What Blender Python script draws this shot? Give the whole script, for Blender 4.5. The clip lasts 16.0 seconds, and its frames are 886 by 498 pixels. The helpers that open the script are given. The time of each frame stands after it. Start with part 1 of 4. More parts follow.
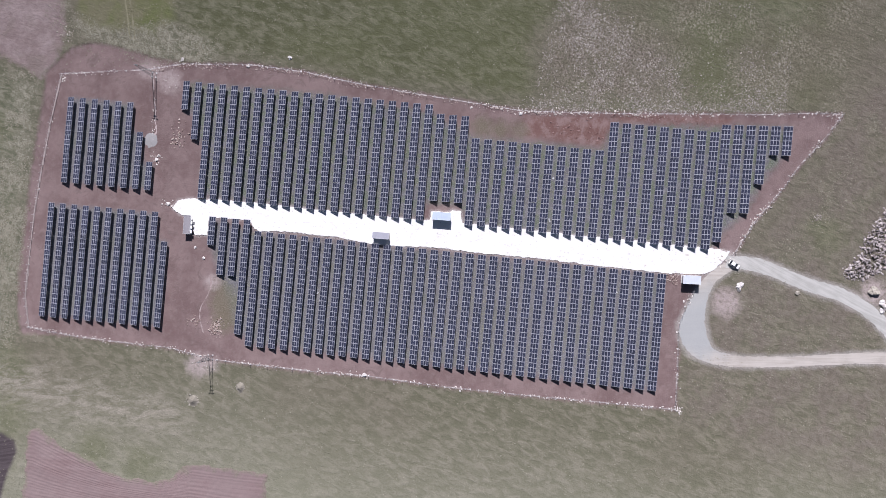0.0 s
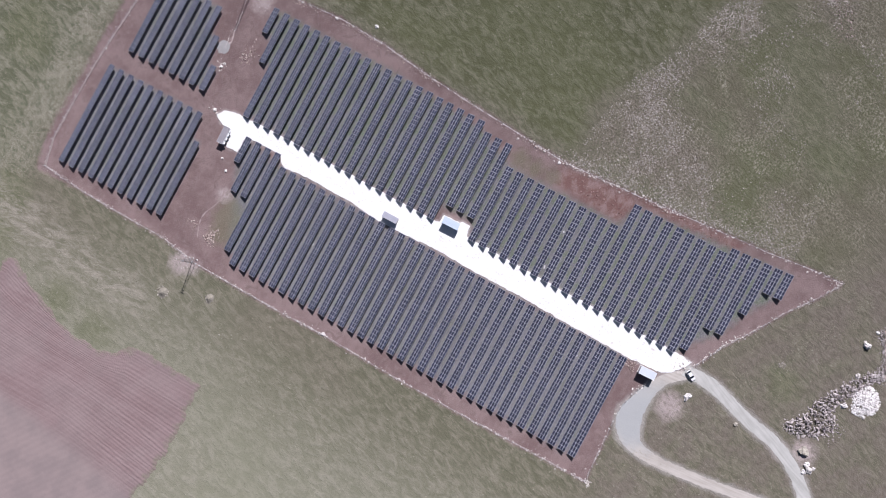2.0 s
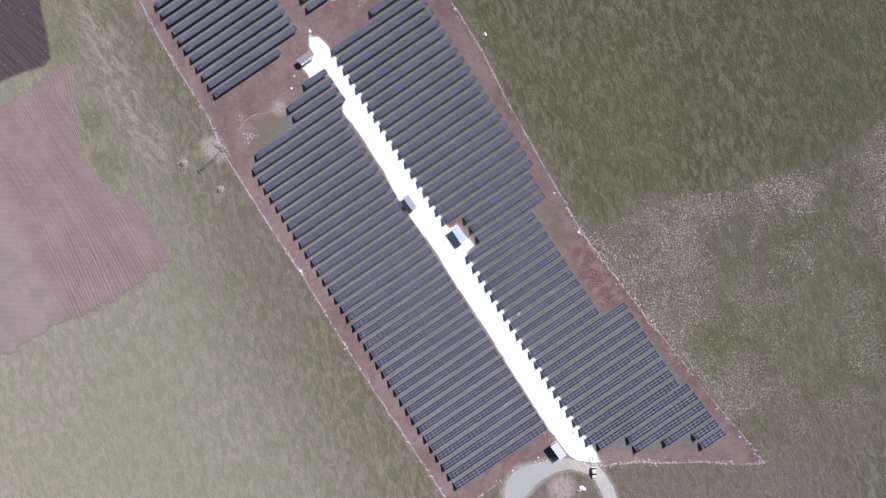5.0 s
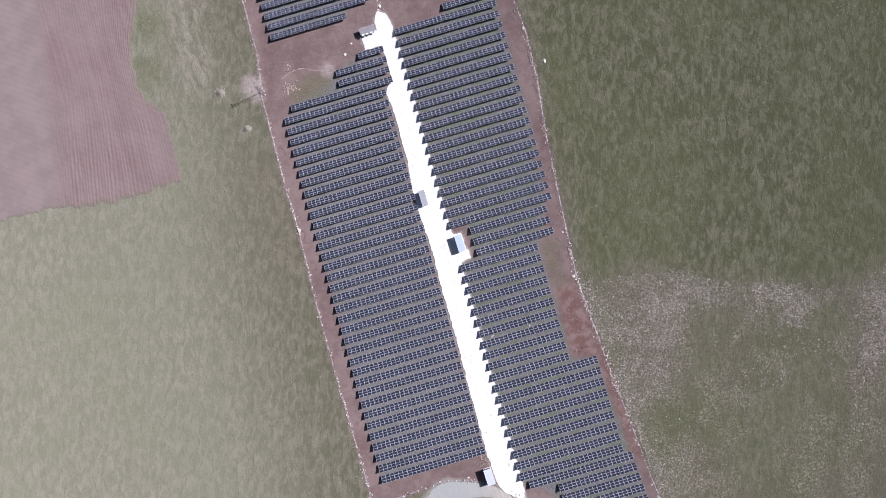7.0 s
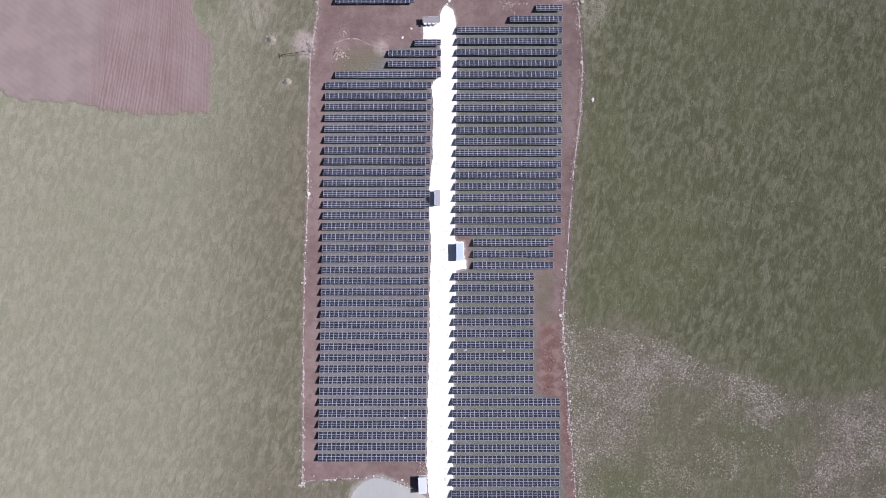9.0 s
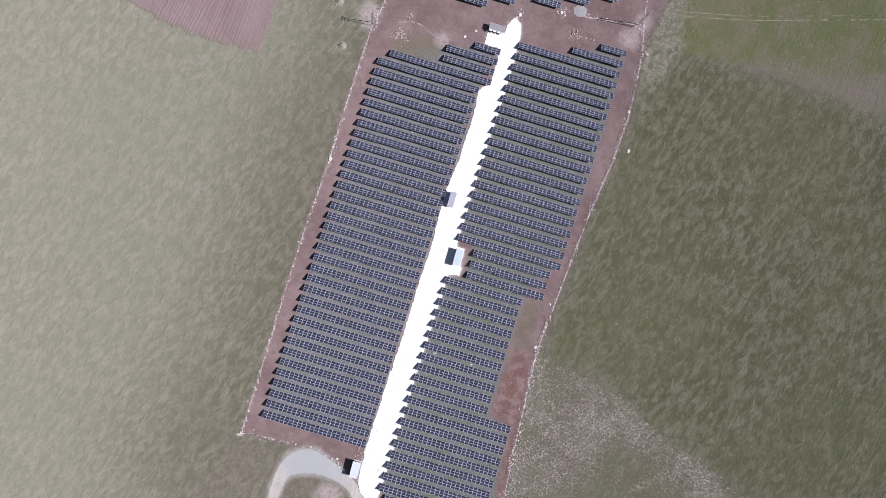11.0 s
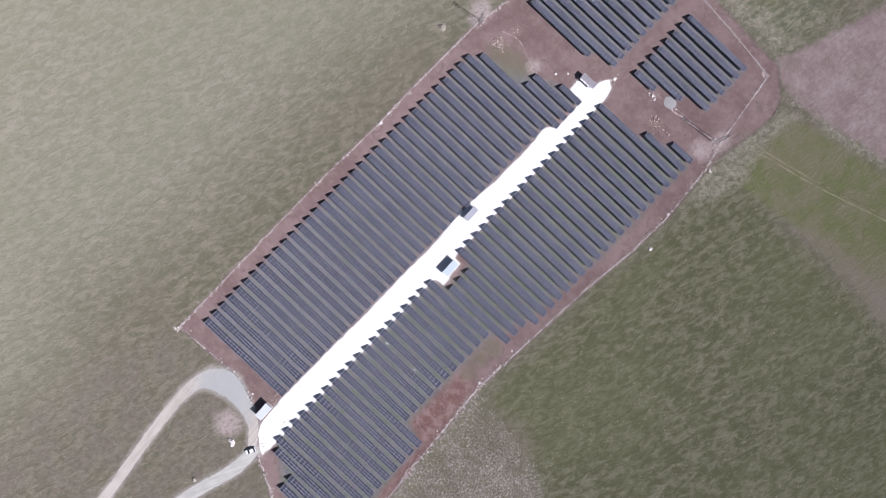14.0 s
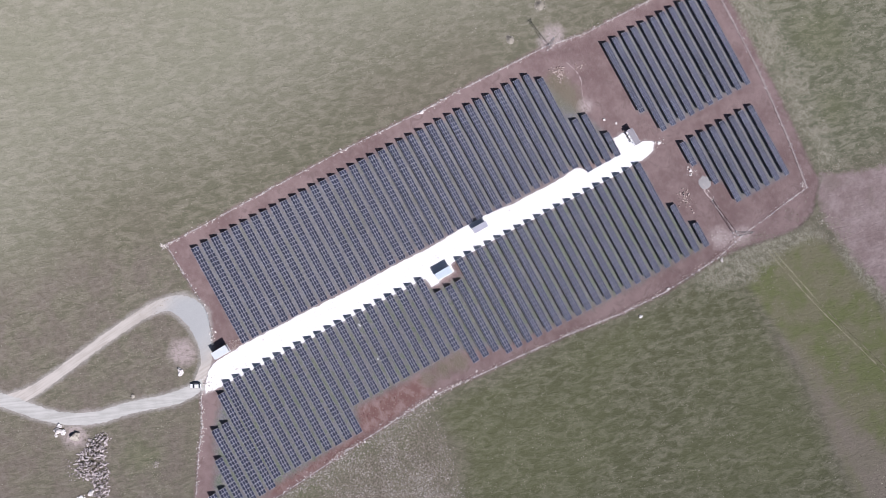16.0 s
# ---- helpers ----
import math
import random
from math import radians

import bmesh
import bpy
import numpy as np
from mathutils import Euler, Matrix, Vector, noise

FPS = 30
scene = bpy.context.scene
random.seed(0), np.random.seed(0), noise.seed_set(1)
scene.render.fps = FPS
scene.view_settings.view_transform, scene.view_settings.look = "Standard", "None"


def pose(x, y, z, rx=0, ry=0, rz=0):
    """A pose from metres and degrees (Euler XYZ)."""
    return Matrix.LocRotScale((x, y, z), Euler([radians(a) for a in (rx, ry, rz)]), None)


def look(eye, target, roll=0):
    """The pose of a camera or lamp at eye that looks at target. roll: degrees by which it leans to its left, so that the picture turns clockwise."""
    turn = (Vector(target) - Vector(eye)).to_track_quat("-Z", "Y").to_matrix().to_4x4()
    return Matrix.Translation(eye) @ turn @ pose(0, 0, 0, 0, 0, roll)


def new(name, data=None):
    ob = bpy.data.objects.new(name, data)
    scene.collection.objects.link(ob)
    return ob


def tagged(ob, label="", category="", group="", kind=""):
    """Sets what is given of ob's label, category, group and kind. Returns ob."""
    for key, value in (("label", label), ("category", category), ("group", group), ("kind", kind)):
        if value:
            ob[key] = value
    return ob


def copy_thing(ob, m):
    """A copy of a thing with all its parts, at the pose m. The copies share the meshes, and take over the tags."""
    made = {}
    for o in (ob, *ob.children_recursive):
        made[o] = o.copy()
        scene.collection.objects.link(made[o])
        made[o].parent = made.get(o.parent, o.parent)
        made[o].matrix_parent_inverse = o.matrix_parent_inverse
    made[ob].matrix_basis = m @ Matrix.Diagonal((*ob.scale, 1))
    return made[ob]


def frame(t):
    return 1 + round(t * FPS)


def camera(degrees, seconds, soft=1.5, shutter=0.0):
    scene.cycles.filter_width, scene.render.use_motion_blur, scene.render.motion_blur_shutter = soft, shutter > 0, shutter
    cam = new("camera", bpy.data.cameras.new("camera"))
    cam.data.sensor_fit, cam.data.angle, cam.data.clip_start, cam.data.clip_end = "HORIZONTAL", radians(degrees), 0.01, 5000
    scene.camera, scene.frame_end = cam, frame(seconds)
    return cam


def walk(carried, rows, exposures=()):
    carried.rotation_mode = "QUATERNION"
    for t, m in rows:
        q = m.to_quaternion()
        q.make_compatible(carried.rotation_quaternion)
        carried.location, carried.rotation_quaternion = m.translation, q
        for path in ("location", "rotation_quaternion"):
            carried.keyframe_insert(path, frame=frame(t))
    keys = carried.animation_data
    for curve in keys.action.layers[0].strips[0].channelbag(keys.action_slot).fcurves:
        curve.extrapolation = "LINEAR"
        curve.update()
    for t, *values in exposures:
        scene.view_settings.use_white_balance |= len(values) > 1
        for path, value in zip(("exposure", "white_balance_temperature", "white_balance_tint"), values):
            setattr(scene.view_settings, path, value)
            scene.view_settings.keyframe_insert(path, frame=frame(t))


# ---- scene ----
cam = camera(56.0, 16.0, soft=0.7)
PATH = [
    (0, -3.53, -14.88, 291.45, 0.125, 2.113, -84.835),
    (0.5, -3.13, -15.05, 294.60, 0.387, 2.085, -78.458),
    (1, -2.80, -15.28, 297.93, 0.609, 2.031, -72.843),
    (1.5, -2.55, -15.54, 301.10, 0.807, 1.970, -67.449),
    (2, -2.22, -15.82, 304.27, 1.017, 1.885, -61.771),
    (2.5, -1.98, -15.95, 307.46, 1.201, 1.798, -56.706),
    (3, -1.79, -16.05, 310.27, 1.355, 1.702, -52.056),
    (3.5, -1.47, -16.08, 312.59, 1.495, 1.588, -47.462),
    (4, -1.17, -15.99, 314.16, 1.619, 1.473, -42.888),
    (6.3, 0.22, -15.42, 318.26, 2.035, 0.830, -22.181),
    (6.5, 0.38, -15.34, 318.53, 2.061, 0.767, -20.454),
    (7, 0.61, -15.17, 318.88, 2.111, 0.616, -16.285),
    (7.5, 0.82, -14.78, 318.89, 2.161, 0.458, -12.008),
    (8, 0.91, -14.56, 318.43, 2.187, 0.300, -7.825),
    (8.5, 0.96, -14.13, 318.05, 2.213, 0.149, -3.819),
    (9, 1.02, -13.91, 317.73, 2.218, 0.002, -0.014),
    (9.2, 1.13, -13.89, 317.67, 2.213, -0.062, 1.534),
    (11.5, 1.03, -13.22, 319.10, 2.049, -0.787, 21.146),
    (12, 1.18, -13.05, 319.47, 1.977, -0.949, 25.486),
    (12.5, 0.94, -12.68, 319.68, 1.907, -1.102, 30.046),
    (13, 0.70, -12.24, 319.76, 1.839, -1.268, 34.723),
    (13.5, 0.50, -11.99, 319.58, 1.738, -1.415, 39.095),
    (14, 0.23, -11.86, 319.18, 1.637, -1.554, 43.389),
    (14.5, 0.05, -11.78, 318.61, 1.512, -1.685, 47.846),
    (15, -0.07, -11.46, 318.12, 1.369, -1.806, 52.525),
    (15.5, -0.30, -11.10, 317.79, 1.228, -1.907, 57.088),
    (16, -0.64, -10.97, 317.49, 1.092, -1.976, 61.322),
]
walk(cam, [(t, pose(x, y, z, rx, ry, rz)) for t, x, y, z, rx, ry, rz in PATH], exposures=[(0, 0.28, 5800, 19), (8.5, 0.29, 5800, 19), (12, 0.35, 5800, 19), (16, 0.35, 5800, 19)])

# ---- daylight: clear afternoon, sun in the west-south-west (x is west, y is south) ----
SUN_EL, SUN_AZ = radians(46), radians(83.5)
world = bpy.data.worlds.new("sky")
scene.world = world
world.cycles.sampling_method = "NONE"
world.use_nodes = True
sky = world.node_tree.nodes.new("ShaderNodeTexSky")
sky.sky_type, sky.sun_disc = "NISHITA", False
sky.sun_elevation, sky.sun_rotation = SUN_EL, SUN_AZ
sky.dust_density, sky.ozone_density, sky.altitude = 4.0, 0.6, 1200
back = world.node_tree.nodes["Background"]
back.inputs["Strength"].default_value = 0.038
world.node_tree.links.new(sky.outputs[0], back.inputs["Color"])
sun_data = bpy.data.lights.new("sun", "SUN")
sun_data.energy, sun_data.angle, sun_data.color = 5.0, radians(0.55), (1.0, 0.95, 0.9)
sun = new("sun", sun_data)
TO_SUN = Vector((math.sin(SUN_AZ) * math.cos(SUN_EL), math.cos(SUN_AZ) * math.cos(SUN_EL), math.sin(SUN_EL)))
sun.matrix_world = look(TO_SUN * 400, (0, 0, 0))


# ---- material helpers ----
class Nodes:
    """A small wrapper that makes and links shader nodes."""

    def __init__(self, name, matte=0.0):
        self.matte = matte
        self.mat = bpy.data.materials.new(name)
        self.mat.use_nodes = True
        self.tree = self.mat.node_tree
        self.bsdf = self.tree.nodes["Principled BSDF"]

    def node(self, kind, ins=None, **props):
        n = self.tree.nodes.new("ShaderNode" + kind)
        for k, v in props.items():
            setattr(n, k, v)
        for k, v in (ins or {}).items():
            self.put(n.inputs[k], v)
        return n

    def put(self, socket, v):
        if isinstance(v, bpy.types.NodeSocket):
            self.tree.links.new(v, socket)
        elif hasattr(v, "__len__") and socket.type == "RGBA" and len(v) == 3:
            socket.default_value = (*v, 1)
        else:
            socket.default_value = v

    def comb(self, along, across, turn):
        """Coordinates stretched along a direction: lengths in metres, turn in degrees from x."""
        c = self.node("TexCoord")
        m = self.node("Mapping", {"Vector": c.outputs["Object"], "Scale": (along, across, 1.0), "Rotation": (0, 0, radians(turn))}, vector_type="TEXTURE")
        return m.outputs[0]

    def place(self, sx=1.0, sy=1.0, sz=1.0, turn=0.0, kind="Object"):
        c = self.node("TexCoord")
        m = self.node("Mapping", {"Vector": c.outputs[kind], "Scale": (sx, sy, sz), "Rotation": (0, 0, radians(turn))})
        return m.outputs[0]

    def noise(self, vec, scale, detail=4.0, rough=0.55, warp=0.0):
        n = self.node("TexNoise", {"Vector": vec, "Scale": scale, "Detail": detail, "Roughness": rough, "Distortion": warp})
        return n.outputs["Fac"]

    def voronoi(self, vec, scale, feature="F1"):
        n = self.node("TexVoronoi", {"Vector": vec, "Scale": scale}, feature=feature, voronoi_dimensions="2D")
        return n.outputs["Distance"]

    def ramp(self, v, lo, hi, a=0.0, b=1.0):
        n = self.node("MapRange", {"Value": v, "From Min": lo, "From Max": hi, "To Min": a, "To Max": b}, interpolation_type="SMOOTHSTEP")
        return n.outputs[0]

    def math(self, op, a, b=0.0, c=0.0):
        n = self.node("Math", {0: a, 1: b, 2: c}, operation=op)
        return n.outputs[0]

    def mix(self, fac, a, b):
        n = self.node("Mix", data_type="RGBA")
        for i, v in ((0, fac), (6, a), (7, b)):
            self.put(n.inputs[i], v)
        return n.outputs[2]

    def attr(self, name):
        return self.node("Attribute", attribute_name=name).outputs["Fac"]

    def bump(self, height, strength=0.5, dist=0.1):
        n = self.node("Bump", {"Height": height, "Strength": strength, "Distance": dist})
        self.put(self.bsdf.inputs["Normal"], n.outputs[0])

    def done(self, color, rough=0.9, metal=0.0, spec=None):
        self.put(self.bsdf.inputs["Base Color"], color)
        self.put(self.bsdf.inputs["Roughness"], rough)
        self.bsdf.inputs["Metallic"].default_value = metal
        self.bsdf.inputs["Diffuse Roughness"].default_value = self.matte
        if spec is not None:
            self.bsdf.inputs["Specular IOR Level"].default_value = spec
        return self.mat


def varied(name, a, b, scale=1.0, rough=0.85, metal=0.0, bump=0.0, fine=8.0, spec=None, per="object"):
    """A surface between two colours, with coarse stains, fine grain and a slight change from piece to piece."""
    k = Nodes(name)
    v = k.place()
    coarse, grain = k.noise(v, scale, 5), k.noise(v, scale * fine, 3)
    if per == "object":
        rnd = k.node("ObjectInfo").outputs["Random"]
    else:
        rnd = k.node("NewGeometry").outputs["Random Per Island"]
    f = k.math("MULTIPLY_ADD", coarse, 0.9, k.math("MULTIPLY_ADD", grain, 0.5, k.math("MULTIPLY_ADD", rnd, 0.5, -0.45)))
    if bump:
        k.bump(grain, bump, 0.05)
    return k.done(k.mix(k.ramp(f, 0.1, 0.9), a, b), rough, metal, spec)


# ---- mesh helpers ----
def box(bm, x0, y0, z0, x1, y1, z1, m=None, slot=0):
    vs = [bm.verts.new(Vector(p) if m is None else m @ Vector(p)) for p in
          ((x0, y0, z0), (x1, y0, z0), (x1, y1, z0), (x0, y1, z0), (x0, y0, z1), (x1, y0, z1), (x1, y1, z1), (x0, y1, z1))]
    for f in ((3, 2, 1, 0), (4, 5, 6, 7), (0, 1, 5, 4), (1, 2, 6, 5), (2, 3, 7, 6), (3, 0, 4, 7)):
        bm.faces.new([vs[i] for i in f]).material_index = slot
    return vs


def bar(bm, a, b, w, slot=0):
    """A square bar of width w from a to b."""
    a, b = Vector(a), Vector(b)
    m = Matrix.Translation(a) @ (b - a).to_track_quat("Z", "Y").to_matrix().to_4x4()
    box(bm, -w / 2, -w / 2, 0, w / 2, w / 2, (b - a).length, m, slot)


def tube(bm, x, y, z0, z1, r0, r1, n=10, slot=0):
    lo = [bm.verts.new((x + r0 * math.cos(2 * math.pi * i / n), y + r0 * math.sin(2 * math.pi * i / n), z0)) for i in range(n)]
    hi = [bm.verts.new((x + r1 * math.cos(2 * math.pi * i / n), y + r1 * math.sin(2 * math.pi * i / n), z1)) for i in range(n)]
    for i in range(n):
        bm.faces.new((lo[i], lo[(i + 1) % n], hi[(i + 1) % n], hi[i])).material_index = slot
    bm.faces.new(hi).material_index = slot
    bm.faces.new(lo[::-1]).material_index = slot


def mesh_of(name, bm, mats):
    me = bpy.data.meshes.new(name)
    bm.to_mesh(me)
    bm.free()
    for m in (mats if isinstance(mats, (list, tuple)) else [mats]):
        me.materials.append(m)
    return me


def part(name, bm, material, parent=None, label=""):
    ob = new(name, mesh_of(name, bm, material) if isinstance(bm, bmesh.types.BMesh) else bm)
    ob.parent = parent
    return tagged(ob, label)


def soup(name, verts, faces, material):
    me = bpy.data.meshes.new(name)
    me.from_pydata(verts, [], faces)
    me.materials.append(material)
    return me


# ---- the plan, in metres ----
FENCE = [(54.6, -137.0), (53.9, -125), (52, -108), (50.6, -88), (48.6, -63), (47.3, -42), (46.6, -27), (48, -9), (49.8, 15), (51.3, 31),
         (53.8, 50), (54.8, 69), (53, 94), (50.1, 105.5), (46.0, 136.8), (28, 139.3), (11, 141), (-3.5, 142.2), (-21, 142.6), (-34, 142.8),
         (-44.8, 140.6), (-46.4, 124), (-47, 109), (-47.3, 89), (-50, 74), (-50.6, 52), (-50.8, 36), (-50.6, 19), (-51.8, -10), (-52, -36),
         (-51.9, -71), (-52.0, -89.2), (-35, -88.5), (-23, -87.8), (-16, -89.5), (-8.8, -92.5), (1.7, -103.5), (14.5, -110), (26, -118), (36, -124), (45, -131)]
SITE = FENCE[:13] + [(54.0, 104), (56.5, 116), (57.5, 127), (55, 134), (49.5, 138.5), (46.8, 141.6), (28, 142.9), (11, 144.2), (-20, 145.2), (-34, 145.2), (-46.5, 143.0)] + FENCE[21:]
WHITE_ROAD = [(2, 92.8), (4.8, 91), (5.8, 87), (6.4, 78), (6.3, 52), (5.8, 34), (5.6, 3), (6.0, 1.3), (8.9, 1.1), (9.1, -5.2), (9.9, -6), (9.8, -9.1), (6, -9.9), (5.2, -46),
              (4.9, -80), (4.8, -96), (4.2, -103), (1.5, -101.6), (-2.3, -98.5), (-4.4, -95), (-5.2, -82), (-4.9, -60), (-4.2, -40), (-4.1, -18), (-3.6, -1), (-4.3, 12),
              (-4.2, 22), (-3.0, 36), (-2.7, 52), (-3.6, 60.8), (-2.8, 62.8), (-1, 64), (0.1, 65.4), (0, 79), (-6.6, 79.4), (-6.6, 84.2), (-0.4, 85.2), (-0.2, 89), (0.8, 91)]
TRACK_A = [(0.5, -102, 4.2), (0.6, -109.9, 4.6), (-0.5, -116.7, 4.6), (-2.8, -123.7, 4.4), (-5.2, -132.6, 4.6), (-7.4, -142.4, 4.6), (-11.8, -151.5, 4.4), (-18.3, -159.5, 4.6), (-25.3, -165.6, 5), (-33.2, -173, 5), (-48, -187, 5), (-95, -230, 5)]
TRACK_B = [(-0.8, -103.5, 3.5), (-4.7, -98.5, 4), (-9.5, -95.5, 4.6), (-16.5, -93.4, 6.5), (-23.5, -92.6, 9.5), (-29.0, -95.0, 8.5), (-32.2, -99.5, 5.6), (-33.4, -107, 4.2), (-32.7, -118.5, 3.8), (-31.1, -132, 3.8), (-28.8, -147, 3.8), (-27.6, -158.6, 4.4), (-28.6, -168, 5)]
PLOUGHED = [(-88.6, 51), (-88.1, 68.6), (-87.8, 77.4), (-91, 82), (-95.4, 88.3), (-95, 103), (-92, 110), (-86, 125), (-80, 134), (-83.5, 138), (-89, 137.2), (-104, 137), (-150, 141), (-240, 150), (-240, 75), (-176, 62), (-161, 55.5), (-139, 54.3), (-126, 51), (-108, 50)]
DARK = [(-66, 200), (-72, 175), (-79, 158), (-85.5, 142), (-90, 141), (-99, 144), (-140, 150), (-260, 160), (-260, 300), (-60, 300)]
FALLOW = [(44, 144.5), (49, 139.5), (60, 137.0), (75, 139.2), (98, 144), (125, 149.5), (240, 175), (240, 260), (85, 260), (68, 215), (57, 178), (51, 160)]
MEADOW = [(65, 132), (62, 128), (63, 104), (69, 98), (98, 101.5), (122, 101), (150, 97), (240, 95), (240, 166), (125, 145), (104, 140), (81, 136)]
MAUVE = [(92, 99), (108, 102), (125, 100.5), (141, 98), (160, 97), (190, 99), (175, 122), (152, 116), (134, 108), (112, 105.5)]
NORTH = [(-58, 158), (-48, 149), (40, 148.5), (45, 160), (47, 185), (55, 260), (-62, 260)]
LUSH = [(55, 92), (57, 60), (53, 20), (51, -10), (53, -29), (70, -30), (86, -35), (98, -43), (113, -47), (126, -52), (136, -58), (151, -57), (163, -54), (178, -58), (240, -72), (240, 94), (140, 95), (108, 98), (69, 95)]
STONY = [(49, -34), (54, -32.5), (72, -33), (85, -38), (97, -46), (113, -50), (124, -54), (134, -61), (151, -60), (163, -57), (176, -61), (240, -75), (240, -150), (120, -150), (75, -138), (55, -136), (50, -100)]
DENSE = [(50, -35), (58, -31.5), (70, -32), (86, -39), (99, -47), (113, -51), (124, -55), (133, -63), (124, -71), (109, -66), (98, -59), (86, -50), (78, -62), (74, -74), (64, -84), (56, -92), (52, -94)]
SPUR = [(148, -63), (163, -57), (172, -62), (166, -80), (150, -96), (132, -98), (136, -88), (150, -76)]
BLOCK_L = [(-46, -81), (-6, -81), (-4, 62), (-1, 78), (-9, 78), (-19, 74), (-39, 66), (-43, 61)]
BLOCK_R = [(4.5, -96), (8, -98), (18, -107), (28, -111), (38, -118), (48.5, -119), (47, -97), (44.6, -60), (35.5, -56), (36, -12), (43, 4), (46.4, 40), (46.4, 90), (37, 91), (36, 87.5), (27, 87), (26, 83), (7, 83), (6, 5), (12, 4), (12, -10), (5.4, -11)]
BLOCK_U = [(8, 133), (38, 133), (37.5, 110), (28, 110), (27, 106), (17, 105), (16, 101), (8, 101)]
BLOCK_W = [(-40, 136.5), (-0.5, 136.5), (-0.5, 98), (-10, 97), (-10, 93.5), (-40, 93.5)]
VERGE = [(-50, 146.5), (42, 145.5), (45, 153), (20, 155), (-20, 156.5), (-52, 155)]
PALE = [(-58, 60), (-66, 20), (-66, -60), (-75, -105), (-62, -130), (-70, -190), (-75, -260), (-260, -260), (-260, 260), (-75, 260), (-62, 150)]
SMOOTH = [(-139.5, 40), (-126, 120), (-118, 260), (-260, 260), (-260, 40)]
DUSTY = [(-13.6, -103.2, 5.0), (-22.8, 76.0, 2.6), (-52.4, 78.4, 4.2), (-51.5, 74.0, 2.6), (50.0, 106.0, 3.2), (49.0, 102.5, 2.6), (46.5, 97.5, 4.0), (-5.5, -153.0, 4.5), (-8.5, -146, 3.0), (2.0, -103.0, 3.0)]  # x, y, radius
GREENER = [(90, -58, 6), (105, -98, 11), (133, -70, 8), (84, -72, 5), (120, -88, 9), (92, -112, 9), (-76, 147, 8), (-86, 114, 6), (-88, 95, 6), (-60, 150, 8), (-5, 172, 10), (24, 162, 7), (12, -136, 6)]  # x, y, radius
GRASSY = [(-30, 71, 5.5), (-35.5, 70.5, 4.5), (-25, 73, 3.5), (40, -14, 3.2), (39.5, -20, 3.2), (40, -27, 2.5)]  # x, y, radius
BARE = [(-56, -93), (-35, -91), (-8, -95), (2, -106), (56, -138), (75, -150), (75, -240), (-60, -240), (-72, -150)]
WISPS = [(-56, 156), (-60, 130), (-64, 108), (-67, 84), (-77, 82), (-78, 108), (-76, 130), (-70, 156)]
EDGE = [(55, 84), (53, 100), (54, 108), (60, 131), (66, 134), (63, 118), (67, 100), (64, 88), (60, 80)]
SEAM = [(60, 139), (77, 136), (98, 141), (125, 147), (165, 156), (165, 160), (125, 151), (98, 145), (77, 140), (62, 143)]
RED = [(36.5, -57.5), (36.8, -43), (38, -30), (45, -28), (46.5, -40), (48, -62), (51, -100), (46, -98), (44.6, -58.5)]


def signed(poly, X, Y):
    """Distance in metres to a polygon's edge, positive inside."""
    d, inside = np.full(X.shape, 1e9), np.zeros(X.shape, bool)
    for (x0, y0), (x1, y1) in zip(poly, poly[1:] + poly[:1]):
        ex, ey = x1 - x0, y1 - y0
        s = np.clip(((X - x0) * ex + (Y - y0) * ey) / (ex * ex + ey * ey), 0, 1)
        d = np.minimum(d, np.hypot(X - x0 - s * ex, Y - y0 - s * ey))
        if y0 != y1:
            inside ^= ((y0 > Y) != (y1 > Y)) & (X < x0 + (Y - y0) * ex / ey)
    return np.where(inside, d, -d)


def grid_mesh(name, xs, ys, height, zones, material, keep=None):
    """A sheet over xs by ys, with heights and zone distances stored as attributes."""
    X, Y = np.meshgrid(xs, ys)
    Z = height(X, Y)
    n, m = X.shape
    idx = np.arange(n * m).reshape(n, m)
    quads = np.stack([idx[:-1, :-1], idx[:-1, 1:], idx[1:, 1:], idx[1:, :-1]], -1).reshape(-1, 4)
    if keep is not None:
        K = keep(X, Y)
        quads = quads[K.ravel()[quads].all(1)]
    used = np.unique(quads)
    remap = np.full(n * m, -1)
    remap[used] = np.arange(len(used))
    me = bpy.data.meshes.new(name)
    me.from_pydata(np.stack([X, Y, Z], -1).reshape(-1, 3)[used], [], remap[quads])
    for zone, poly in zones.items():
        a = me.attributes.new(zone, "FLOAT", "POINT")
        if callable(poly):
            D = poly(X, Y)
        elif len(poly[0]) == 3:
            D = np.max([r - np.hypot(X - x, Y - y) for x, y, r in poly], 0)
        else:
            D = signed(poly, X, Y)
        a.data.foreach_set("value", np.clip(D, -40, 40).ravel()[used].astype(np.float32))
    me.materials.append(material)
    return me

